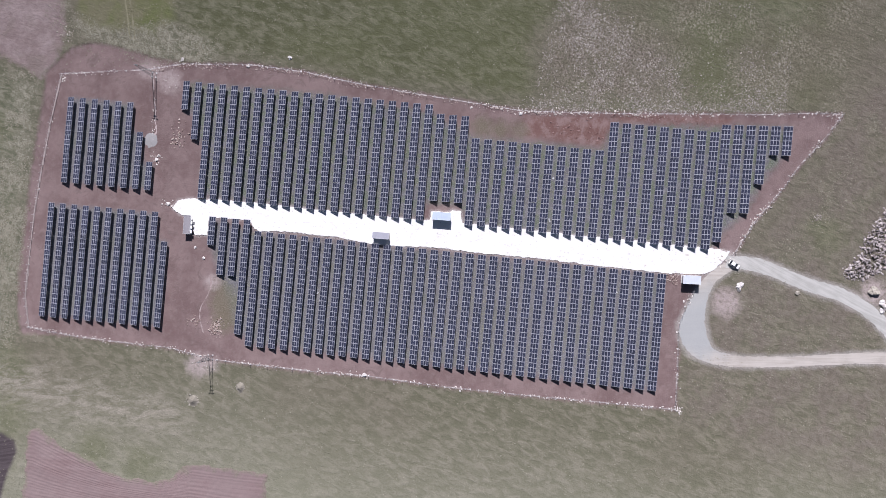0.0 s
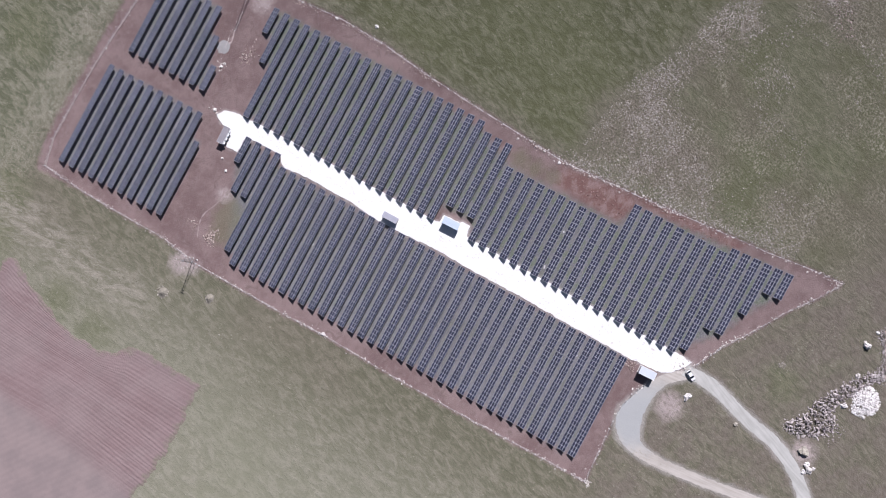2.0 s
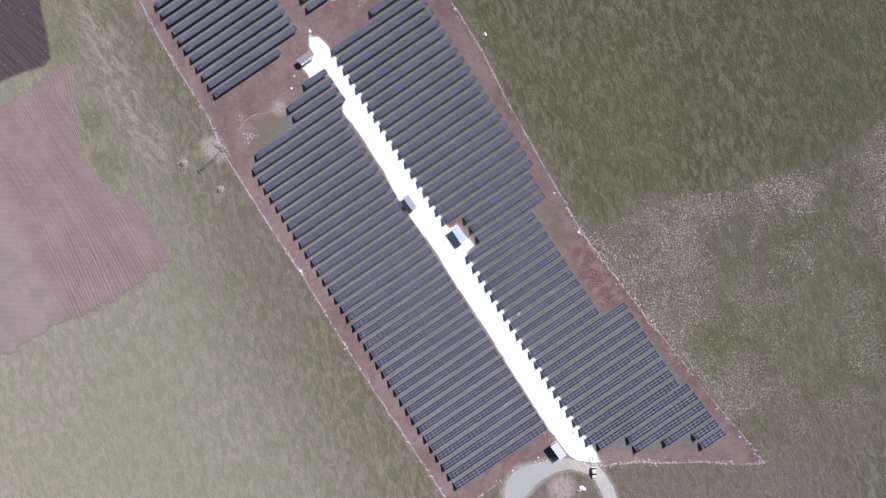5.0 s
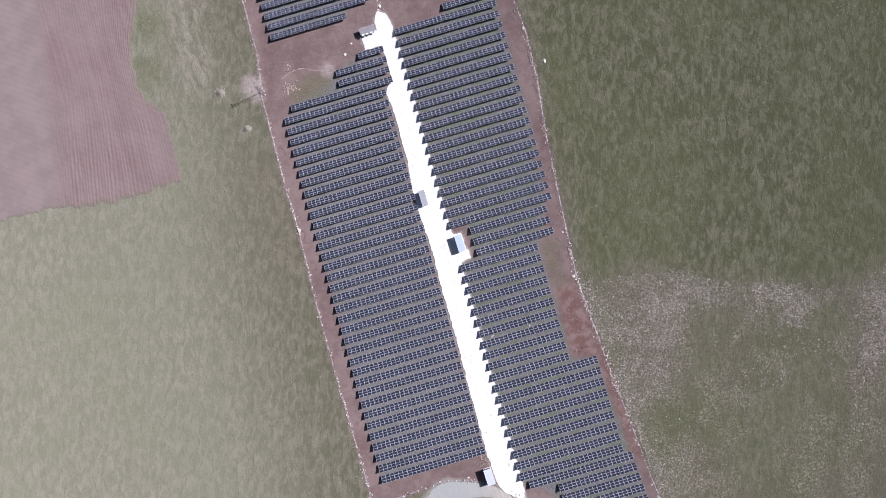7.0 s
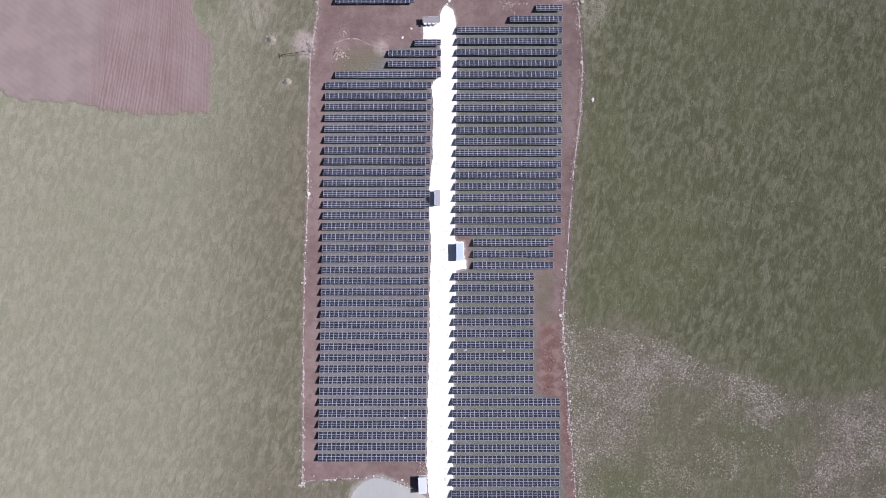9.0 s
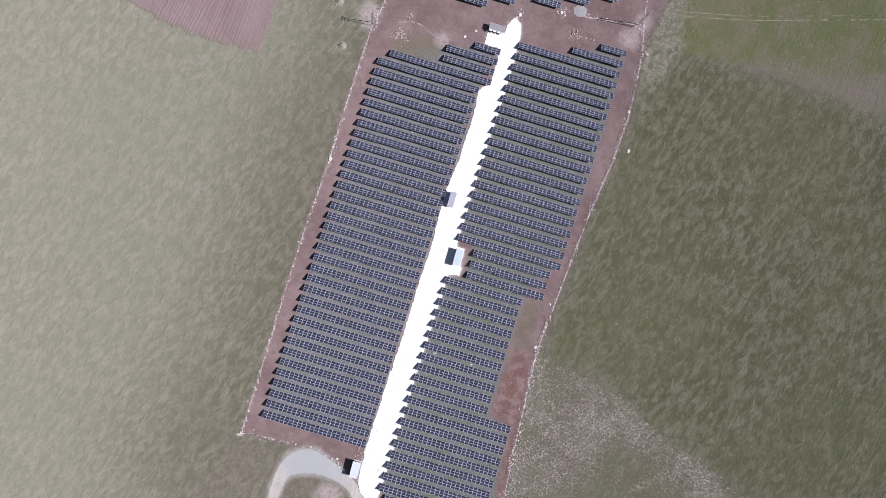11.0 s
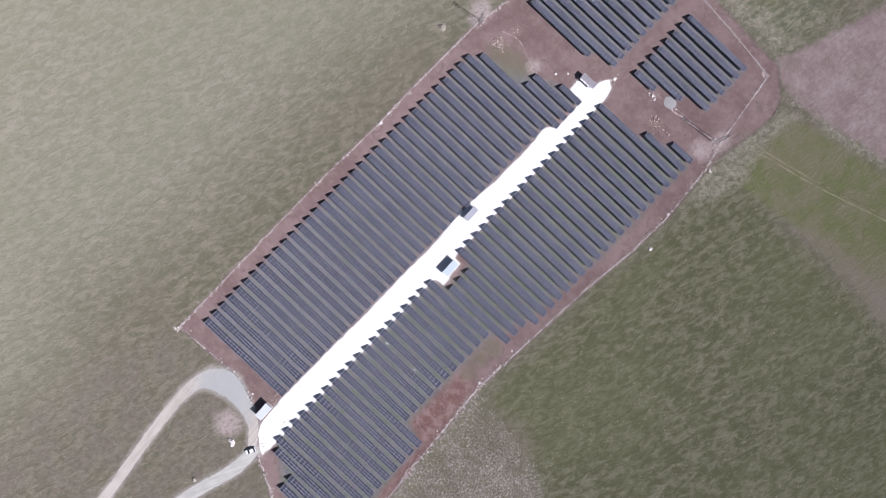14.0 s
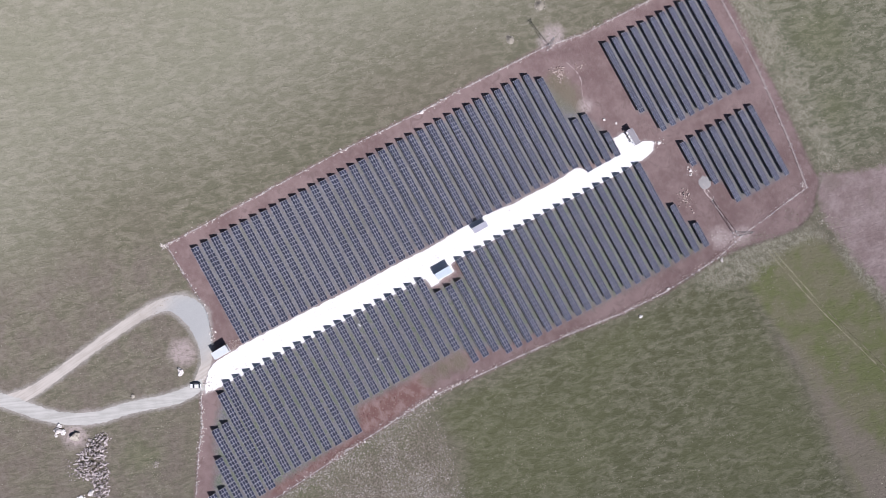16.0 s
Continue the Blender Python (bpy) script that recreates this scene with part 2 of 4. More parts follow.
def ribbon(line, wide=1.0):
    """Both edges of a track given by its middle line and widths, smoothed."""
    pts = []
    for i in range(len(line) - 1):
        p0, p1, p2, p3 = line[max(i - 1, 0)], line[i], line[i + 1], line[min(i + 2, len(line) - 1)]
        for s in (0, 0.25, 0.5, 0.75):
            pts.append([0.5 * (2 * b + (c - a) * s + (2 * a - 5 * b + 4 * c - d) * s * s + (3 * b - a - 3 * c + d) * s ** 3) for a, b, c, d in zip(p0, p1, p2, p3)])
    pts.append(list(line[-1]))
    left, right = [], []
    for i, (x, y, w) in enumerate(pts):
        w = w * wide
        (xa, ya, _), (xb, yb, _) = pts[max(i - 1, 0)], pts[min(i + 1, len(pts) - 1)]
        d = math.hypot(xb - xa, yb - ya)
        nx, ny = -(yb - ya) / d, (xb - xa) / d
        left.append((x + nx * w / 2, y + ny * w / 2))
        right.append((x - nx * w / 2, y - ny * w / 2))
    return left + right[::-1]


# ---- ground material ----
def ground_material():
    k = Nodes("grass_and_soil", 1.0)
    v = k.place()
    big, mid = k.noise(v, 0.018, 5), k.noise(v, 0.11, 5, 0.6)
    clump, fine = k.noise(v, 0.55, 4, 0.65), k.noise(v, 2.2, 3, 0.7)
    comb = k.noise(k.comb(4.6, 2.3, 72), 1.0, 2.5, 0.55, 0.6)
    ripple = k.noise(k.comb(2.0, 1.0, 76), 1.0, 3, 0.6, 0.5)
    edge = k.math("MULTIPLY_ADD", k.noise(v, 0.35, 5, 0.65), 7.0, -3.5)

    drift = k.math("MULTIPLY_ADD", k.noise(v, 0.045, 3, 0.5), 60.0, -30.0)

    def zone(name, width=1.0, wobble=1.0, shift=0.0, sway=0.0):
        d = k.math("MULTIPLY_ADD", edge, wobble, k.math("ADD", k.attr(name), shift))
        if sway:
            d = k.math("MULTIPLY_ADD", drift, sway, d)
        return k.ramp(d, -width, width)

    texture = k.math("MULTIPLY_ADD", ripple, 0.24, k.math("MULTIPLY_ADD", comb, 0.54, k.math("MULTIPLY_ADD", fine, 0.08, k.math("MULTIPLY", mid, 0.14))))
    grass = k.mix(k.ramp(texture, 0.41, 0.64), (0.134, 0.130, 0.084), (0.216, 0.199, 0.145))
    grass = k.mix(k.ramp(big, 0.46, 0.64, 0.0, 0.30), grass, (0.180, 0.152, 0.118))
    grass = k.mix(k.math("MULTIPLY", zone("bare", 8.0, 1.5, 0.0, 0.3), k.ramp(mid, 0.38, 0.62, 0.60, 0.14)), grass, k.mix(k.ramp(clump, 0.35, 0.65), (0.165, 0.132, 0.110), (0.220, 0.185, 0.158)))
    # paler dry grass, with some brightening opposite the sun put into its colour
    pale = k.mix(k.ramp(texture, 0.41, 0.64), (0.212, 0.207, 0.147), (0.276, 0.262, 0.200))
    pale = k.mix(k.ramp(big, 0.44, 0.60, 0.0, 0.35), pale, (0.222, 0.222, 0.152))
    grass = k.mix(zone("pale", 30.0, 2.0, -14.0), grass, pale)
    rich = k.mix(k.ramp(texture, 0.41, 0.64), (0.104, 0.108, 0.056), (0.196, 0.191, 0.125))
    rich = k.mix(k.ramp(big, 0.40, 0.60, 0.0, 0.38), rich, (0.130, 0.140, 0.066))
    grass = k.mix(k.math("MULTIPLY", zone("lush", 6.0, 1.2, 0.0, 0.25), 0.92), grass, rich)
    cool = k.mix(k.ramp(texture, 0.41, 0.62), (0.128, 0.134, 0.082), (0.246, 0.238, 0.170))
    grass = k.mix(k.math("MULTIPLY", zone("north", 5.0, 1.5), 0.85), grass, cool)
    grass = k.mix(k.math("MULTIPLY", zone("greener", 6.0, 2.0, 0.0, 0.3), 0.7), grass, k.mix(k.ramp(texture, 0.40, 0.66), (0.130, 0.138, 0.076), (0.196, 0.194, 0.120)))
    meadow = k.mix(k.ramp(k.math("MULTIPLY_ADD", mid, 0.6, k.math("MULTIPLY", big, 0.4)), 0.40, 0.58), (0.146, 0.160, 0.068), (0.182, 0.172, 0.104))
    grass = k.mix(zone("meadow", 2.2, 0.7), grass, meadow)
    grass = k.mix(k.math("MULTIPLY", zone("mauve", 5.0, 1.2), 0.62), grass, (0.245, 0.200, 0.178))
    weedy = k.mix(k.ramp(k.math("MULTIPLY_ADD", fine, 0.6, k.math("MULTIPLY", clump, 0.4)), 0.36, 0.64), (0.145, 0.142, 0.096), (0.365, 0.345, 0.265))
    grass = k.mix(k.math("MULTIPLY", k.math("MAXIMUM", k.math("MAXIMUM", zone("edge_weeds", 2.5, 0.9), zone("seam", 2.0, 0.5)), k.math("MULTIPLY", zone("verge", 4.0, 1.5), k.ramp(mid, 0.34, 0.54))), k.ramp(k.math("MULTIPLY_ADD", clump, 0.6, k.math("MULTIPLY", comb, 0.4)), 0.36, 0.60, 0.25, 0.95)), grass, weedy)
    wisp = k.math("MULTIPLY", zone("wisps", 8.0, 1.5), k.ramp(k.noise(k.comb(7.0, 2.4, 100), 1.0, 6, 0.72, 0.8), 0.40, 0.66))
    grass = k.mix(k.math("MULTIPLY", wisp, 0.85), grass, k.mix(k.ramp(fine, 0.35, 0.65), (0.27, 0.245, 0.195), (0.40, 0.365, 0.30)))
    grit = k.noise(v, 1.5, 2, 0.6)
    speck = k.math("MULTIPLY_ADD", clump, 0.35, k.math("MULTIPLY", grit, 0.85))
    grass = k.mix(k.math("MULTIPLY", k.ramp(speck, 0.66, 0.82), k.ramp(mid, 0.40, 0.65, 0.05, 0.5)), grass, (0.36, 0.33, 0.25))
    grass = k.mix(k.ramp(speck, 0.42, 0.54, 0.22, 0.0), grass, (0.075, 0.074, 0.045))
    stony = zone("stony", 8.0, 2.4, -2.0, 0.25)
    bits = k.math("MULTIPLY_ADD", k.noise(v, 1.25, 4, 0.8), 0.75, k.math("MULTIPLY", clump, 0.25))
    thin = k.ramp(k.noise(v, 0.075, 5, 0.62, 0.5), 0.40, 0.60, 0.15, 1.0)
    olive = k.mix(k.ramp(big, 0.40, 0.60), (0.128, 0.134, 0.070), (0.150, 0.136, 0.092))
    scree = k.mix(k.math("MULTIPLY", k.ramp(bits, 0.47, 0.60), thin), k.mix(k.ramp(bits, 0.34, 0.48, 0.55, 0.0), olive, (0.080, 0.078, 0.044)), (0.345, 0.322, 0.246))
    clear = k.math("SUBTRACT", 1.0, k.math("MULTIPLY", zone("greener", 4.0, 1.5), 0.75))
    grass = k.mix(k.math("MULTIPLY", k.math("MULTIPLY", stony, clear), 0.85), grass, scree)
    dense = k.math("MAXIMUM", zone("dense", 6.0, 2.6, -3.0, 0.22), zone("spur", 4.0, 1.2))
    grass = k.mix(k.math("MULTIPLY", k.math("MULTIPLY", dense, clear), k.ramp(k.math("MULTIPLY_ADD", clump, 0.5, k.math("MULTIPLY", mid, 0.5)), 0.36, 0.62, 0.08, 0.90)), grass, k.mix(k.ramp(k.noise(v, 1.3, 3, 0.75), 0.40, 0.62), (0.106, 0.088, 0.064), (0.320, 0.285, 0.235)))
    tilth = k.mix(k.ramp(k.noise(k.comb(20.0, 0.7, 105), 1.0, 3, 0.6), 0.35, 0.65), (0.066, 0.053, 0.055), (0.098, 0.080, 0.082))
    grass = k.mix(zone("dark_field", 0.9, 0.25), grass, tilth)
    dusty = k.math("MULTIPLY", zone("dusty", 2.2, 0.5), k.ramp(clump, 0.3, 0.6, 0.35, 0.9))
    soil = k.mix(k.ramp(k.math("MULTIPLY_ADD", big, 0.5, k.math("MULTIPLY", mid, 0.6)), 0.42, 0.66), (0.185, 0.127, 0.118), (0.268, 0.199, 0.184))
    soil = k.mix(k.ramp(clump, 0.45, 0.8, 0.0, 0.5), soil, (0.29, 0.23, 0.21))
    soil = k.mix(k.ramp(k.noise(v, 0.22, 6, 0.68, 0.8), 0.52, 0.68, 0.0, 0.55), soil, (0.150, 0.108, 0.098))
    soil = k.mix(k.math("MULTIPLY", zone("red", 2.0, 0.8), 0.7), soil, k.mix(k.ramp(k.noise(v, 0.28, 5, 0.7), 0.42, 0.64), (0.195, 0.102, 0.082), (0.315, 0.222, 0.200)))
    under = k.mix(k.ramp(k.math("MULTIPLY_ADD", fine, 0.55, k.math("MULTIPLY", clump, 0.45)), 0.40, 0.60), (0.152, 0.154, 0.158), (0.228, 0.229, 0.234))
    under = k.mix(k.ramp(k.math("MULTIPLY_ADD", clump, 0.3, k.math("MULTIPLY", mid, 0.75)), 0.50, 0.64, 0.0, 0.45), under, (0.128, 0.146, 0.100))
    under = k.mix(k.ramp(fine, 0.48, 0.76, 0.0, 0.65), under, (0.35, 0.335, 0.315))
    soil = k.mix(k.math("MULTIPLY", k.math("MAXIMUM", k.math("MAXIMUM", zone("block_l", 2.2, 0.6), zone("block_r", 2.2, 0.6)), k.math("MAXIMUM", zone("block_u", 1.5, 0.3), zone("block_w", 1.5, 0.3))), 0.9), soil, under)
    soil = k.mix(k.math("MULTIPLY", zone("block_r", 2.2, 0.6), k.ramp(k.noise(v, 0.3, 4, 0.65), 0.42, 0.62, 0.0, 0.6)), soil, k.mix(k.ramp(fine, 0.4, 0.65), (0.105, 0.140, 0.070), (0.205, 0.235, 0.160)))
    soil = k.mix(k.math("MULTIPLY", zone("grassy", 2.5, 0.8), 0.65), soil, k.mix(k.ramp(fine, 0.4, 0.65), (0.125, 0.125, 0.068), (0.24, 0.215, 0.15)))
    fallow = k.mix(k.ramp(k.math("MULTIPLY_ADD", mid, 0.6, k.math("MULTIPLY", clump, 0.4)), 0.35, 0.68), (0.236, 0.180, 0.166), (0.345, 0.282, 0.264))
    fallow = k.mix(k.ramp(k.noise(v, 0.10, 6, 0.65, 0.6), 0.50, 0.66, 0.0, 0.5), fallow, (0.215, 0.178, 0.148))
    grass = k.mix(zone("fallow", 1.8), grass, fallow)
    yard = zone("site", 1.0, 0.45, 0.6)
    color = k.mix(dusty, k.mix(yard, grass, soil), (0.42, 0.355, 0.33))
    color = k.mix(k.math("MULTIPLY", zone("track", 1.3, 0.40, 0.1), 0.9), color, k.mix(k.ramp(fine, 0.35, 0.7), (0.31, 0.29, 0.26), (0.43, 0.40, 0.36)))
    color = k.mix(k.math("MULTIPLY", zone("spill", 0.9, 0.22, 0.35), k.ramp(k.math("MULTIPLY_ADD", fine, 0.6, k.math("MULTIPLY", clump, 0.4)), 0.42, 0.54, 0.15, 0.85)), color, (0.50, 0.47, 0.44))
    swell = k.math("MULTIPLY_ADD", comb, 1.35, k.math("MULTIPLY", ripple, 0.7))
    k.bump(k.math("MULTIPLY_ADD", k.math("MULTIPLY", swell, k.math("SUBTRACT", 1.0, yard)), 0.8, k.math("MULTIPLY_ADD", clump, 0.5, k.math("MULTIPLY", fine, 0.3))), 1.0, 0.42)
    return k.done(color, 0.95, 0, 0.15)


def rolling(X, Y):
    """Low swells outside the levelled site."""
    away = np.clip((X - 60) / 60.0, 0, 1) * np.clip((Y + 90) / 40.0, 0, 1) * np.clip((105 - Y) / 40.0, 0, 1)
    return away * (0.5 * np.sin(X * 0.045 + 1.3) * np.cos(Y * 0.038) + 0.25 * np.sin(X * 0.11 - Y * 0.07))


inner = np.arange(-240, 240.1, 1.5)
outer = np.array([275, 340, 450, 650, 1000, 1700, 3000.0])
axis = np.concatenate([-outer[::-1], inner, outer])
ZONES = {"site": SITE, "lush": LUSH, "meadow": MEADOW, "stony": STONY, "fallow": FALLOW, "block_l": BLOCK_L, "block_r": BLOCK_R, "red": RED, "pale": PALE, "dusty": DUSTY, "wisps": WISPS, "bare": BARE, "grassy": GRASSY, "edge_weeds": EDGE, "seam": SEAM, "verge": VERGE, "block_u": BLOCK_U, "block_w": BLOCK_W, "spill": WHITE_ROAD, "mauve": MAUVE, "north": NORTH, "greener": GREENER, "dense": DENSE, "spur": SPUR, "dark_field": DARK,
         "track": lambda X, Y: np.maximum(signed(ribbon(TRACK_A, 1.25), X, Y), signed(ribbon(TRACK_B, 1.2), X, Y))}
ground = new("ground", grid_mesh("ground", axis, axis, rolling, ZONES, ground_material()))
tagged(ground, "dry olive grassland around a levelled yard of reddish bare soil", "ground", kind="structure")


# ---- roads and fields ----
def ragged(poly, step, amp, scale, seed):
    """The polygon's outline cut into short steps and frayed."""
    out = []
    for (x0, y0), (x1, y1) in zip(poly, poly[1:] + poly[:1]):
        d = math.hypot(x1 - x0, y1 - y0)
        n = max(1, round(d / step))
        nx, ny = (y1 - y0) / max(d, 1e-6), -(x1 - x0) / max(d, 1e-6)
        for i in range(n):
            x, y = x0 + (x1 - x0) * i / n, y0 + (y1 - y0) * i / n
            o = amp * (noise.noise((x * scale, y * scale, seed)) + 0.6 * noise.noise((x * scale * 3.1, y * scale * 3.1, seed + 7)))
            out.append((x + nx * o, y + ny * o))
    return out


def slab(name, outline, z, material, thick=0.12, bevel=0.25):
    """A low bank of loaded ground with sloping edges."""
    bm = bmesh.new()
    top = [bm.verts.new((x, y, z)) for x, y in outline]
    low = [bm.verts.new((x, y, z - thick)) for x, y in outline]
    n = len(outline)
    for i in range(n):
        bm.faces.new((low[i], low[(i + 1) % n], top[(i + 1) % n], top[i]))
    face = bm.faces.new(top)
    bmesh.ops.recalc_face_normals(bm, faces=bm.faces)
    bmesh.ops.triangulate(bm, faces=[face], ngon_method="EAR_CLIP")
    return new(name, mesh_of(name, bm, material))


def white_gravel():
    k = Nodes("white_gravel")
    v = k.place()
    patch, ruts, grain = k.noise(v, 0.22, 5, 0.6), k.noise(k.place(0.9, 0.10, 1), 1.0, 4), k.noise(v, 5.0, 3, 0.7)
    c = k.mix(k.ramp(grain, 0.3, 0.7), (0.68, 0.665, 0.63), (0.78, 0.765, 0.725))
    c = k.mix(k.math("MULTIPLY", k.ramp(patch, 0.60, 0.72), k.ramp(ruts, 0.45, 0.62)), c, (0.50, 0.45, 0.40))
    spot = k.math("MULTIPLY", k.ramp(k.math("MULTIPLY_ADD", grain, 0.16, k.voronoi(v, 0.42)), 0.10, 0.22, 1.0, 0.0), k.ramp(k.noise(v, 0.12, 3), 0.42, 0.55))
    c = k.mix(k.math("MULTIPLY", spot, 0.55), c, (0.42, 0.38, 0.35))
    smear = k.math("MULTIPLY", k.ramp(k.noise(k.place(1.1, 0.42, 1, 25), 1.0, 5, 0.7, 0.6), 0.55, 0.66), k.ramp(patch, 0.44, 0.60))
    c = k.mix(k.math("MULTIPLY", smear, 0.45), c, (0.42, 0.395, 0.375))
    k.bump(grain, 0.5, 0.05)
    return k.done(c, 0.95, 0, 0.1)


def track_gravel(name, dull, light, turn, head=0.0):
    """Packed gravel with wheel streaks along the way it runs; head: how far bluish chippings cover the turning place."""
    k = Nodes(name)
    v = k.place()
    patch, fine = k.noise(v, 0.16, 5, 0.6), k.noise(v, 3.5, 4, 0.7)
    wheel = k.noise(k.comb(14.0, 0.8, turn), 1.0, 3, 0.55, 0.4)
    c = k.mix(k.ramp(k.math("MULTIPLY_ADD", wheel, 0.6, k.math("MULTIPLY", patch, 0.4)), 0.38, 0.62), dull, light)
    c = k.mix(k.ramp(fine, 0.4, 0.75, 0, 0.4), c, (0.50, 0.47, 0.44))
    if head:
        far = k.node("VectorMath", {0: k.place(), 1: (-22.0, -93.0, 0.0)}, operation="DISTANCE").outputs["Value"]
        far = k.math("MULTIPLY_ADD", patch, 14.0, far)
        c = k.mix(k.ramp(far, 13.0, 26.0, head, 0.0), c, k.mix(k.ramp(fine, 0.35, 0.7), (0.305, 0.318, 0.308), (0.40, 0.408, 0.395)))
    k.bump(fine, 0.5, 0.05)
    return k.done(c, 0.95, 0, 0.1)


road = slab("white_road", ragged(WHITE_ROAD, 0.35, 0.42, 0.45, 3), 0.18, white_gravel(), 0.26)
tagged(road, "bright white crushed-stone service road between the panel rows", "road", kind="structure")
loop = slab("gravel_track", ragged(ribbon(TRACK_B, 0.95), 0.6, 0.4, 0.6, 5), 0.014, track_gravel("tan_gravel", (0.375, 0.340, 0.290), (0.475, 0.435, 0.380), 96, 0.85))
tagged(loop, "tan and grey gravel track looping from the gate", "road", kind="structure")
lane = slab("gravel_lane", ragged(ribbon(TRACK_A, 1.0), 0.6, 0.4, 0.6, 9), 0.022, track_gravel("grey_gravel", (0.355, 0.350, 0.312), (0.465, 0.455, 0.415), 66))
tagged(lane, "pale grey gravel lane leading away from the gate", "road", kind="structure")


FOOTPATH = [(60.5, 112.4), (72, 115), (87.1, 118.6), (105, 124), (124.1, 130), (160, 141)]
path_mat = varied("trodden_straw", (0.155, 0.150, 0.085), (0.20, 0.185, 0.118), 0.3, 0.95)
for gap in (-0.85, 0.85):
    trail = slab("footpath", ragged(ribbon([(x, y + gap, 0.34 + 0.08 * math.sin(x)) for x, y in FOOTPATH]), 1.2, 0.32, 0.6, 12 + gap), 0.05, path_mat)
    tagged(trail, "narrow trodden wheel track of dry grass across a green meadow", "path", kind="structure")


RUTS = [("trodden pale rut across bare soil", [(-41, 77.6, 0.3), (-39.8, 78.2, 0.45), (-36, 79.4, 0.3), (-32.4, 79.5, 0.4), (-28, 77.6, 0.3), (-24, 76.4, 0.5), (-20.5, 77.5, 0.3)]),
        ("backfilled cable trench in bare soil", [(27.4, 101.6, 0.3), (28.5, 100.8, 0.5), (32, 101.6, 0.3), (35.8, 101.9, 0.45), (41, 102.9, 0.25), (47, 103.6, 0.35)])]
rut_mat = varied("pale_trodden_soil", (0.25, 0.185, 0.17), (0.42, 0.35, 0.325), 0.7, 0.95, 0, 0.3)
for label, line in RUTS:
    rut = slab("soil_rut", ragged(ribbon(line), 0.5, 0.35, 1.1, 21), 0.03, rut_mat)
    tagged(rut, label, "path", kind="structure")


def ploughed_earth():
    k = Nodes("ploughed_earth", 0.3)
    v = k.place()
    mid, fine = k.noise(v, 0.12, 5), k.noise(v, 1.6, 4, 0.7)
    streak = k.noise(k.place(1.0, 0.03, 1, 10), 1.0, 5, 0.65)
    c = k.mix(k.ramp(k.math("MULTIPLY_ADD", streak, 0.7, k.math("MULTIPLY", mid, 0.3)), 0.36, 0.64), (0.212, 0.150, 0.142), (0.258, 0.190, 0.180))
    c = k.mix(k.ramp(k.noise(k.place(3.2, 0.05, 1, 10), 1.0, 3, 0.6), 0.52, 0.66, 0.0, 0.22), c, (0.165, 0.118, 0.114))
    c = k.mix(k.ramp(fine, 0.5, 0.8, 0, 0.30), c, (0.31, 0.24, 0.228))
    even = k.mix(k.ramp(mid, 0.35, 0.65), (0.232, 0.188, 0.176), (0.268, 0.214, 0.198))
    c = k.mix(k.ramp(k.attr("smooth"), -4.0, 3.0), c, even)
    c = k.mix(k.ramp(k.noise(v, 0.05, 4, 0.6), 0.40, 0.60, 0.0, 0.4), c, even)
    ragged_rim = k.math("MULTIPLY_ADD", k.noise(v, 0.45, 5, 0.7), 7.0, k.math("SUBTRACT", k.attr("inset"), 3.5))
    c = k.mix(k.ramp(ragged_rim, -0.6, 2.2, 0.8, 0.0), c, k.mix(k.ramp(fine, 0.35, 0.65), (0.165, 0.152, 0.108), (0.225, 0.200, 0.155)))
    k.bump(fine, 0.5, 0.1)
    return k.done(c, 0.95, 0, 0.1)


def rim(X, Y):
    """Distance inside the field's frayed edge."""
    fray = np.sin(X * 0.9 + 0.5 * np.sin(Y * 0.7)) + np.sin(Y * 0.8 + np.sin(X * 0.5)) + 0.8 * np.sin(X * 2.3 + 1.7 * np.sin(Y * 1.3)) * np.sin(Y * 1.9 + X)
    return signed(PLOUGHED, X, Y) + 0.4 * fray


def furrows(X, Y):
    """Ridges that follow the headland on the grass side and lean elsewhere; the rim runs out under the grass."""
    head = np.interp(Y, [51, 77.4, 82, 88.3, 103, 122, 135], [0, 0.4, -2.5, -6.8, -6.4, 0.4, 5])
    u = X - 0.17 * (Y - 75) * np.clip((-92 - X) / 25, 0, 1) - head * np.clip((X + 106) / 14, 0, 1) + 0.8 * np.sin(Y * 0.03)
    u = u + 0.25 * np.sin(u * 0.83 + 0.4 * np.sin(Y * 0.11)) + 0.06 * np.sin(Y * 0.9 + u * 2.1)
    depth = 0.058 * np.clip(-signed(SMOOTH, X, Y) / 6, 0.1, 1) * np.clip(0.7 + 0.5 * np.sin(X * 0.07 + 0.8) * np.sin(Y * 0.055 + 1.9), 0.15, 1) * (0.7 + 0.25 * np.sin(u * 0.9 + 1.0) + 0.25 * np.sin(u * 2.33) * np.sin(Y * 0.16 + u))
    top = 0.16 + depth * np.sin(u * 2 * np.pi / 1.25) + 0.02 * np.sin(X * 1.7 + Y * 2.3)
    return -0.08 + (top + 0.08) * np.clip((rim(X, Y) + 0.4) / 1.0, 0, 1)


field = new("ploughed_field", grid_mesh("ploughed_field", np.arange(-215, -80, 0.26), np.arange(47, 215, 0.75), furrows, {"smooth": SMOOTH, "inset": rim}, ploughed_earth(), lambda X, Y: rim(X, Y) > -1.2))
tagged(field, "mauve-brown ploughed field with long parallel furrows", "field", kind="structure")

# ---- solar tables ----
ALU = varied("anodised_aluminium", (0.35, 0.35, 0.38), (0.43, 0.43, 0.46), 0.6, 0.55)
SHEET = varied("white_backsheet", (0.38, 0.38, 0.42), (0.46, 0.46, 0.50), 0.5, 0.4)
STEEL = varied("galvanised_steel", (0.38, 0.39, 0.40), (0.52, 0.53, 0.54), 1.5, 0.5, 0.7)


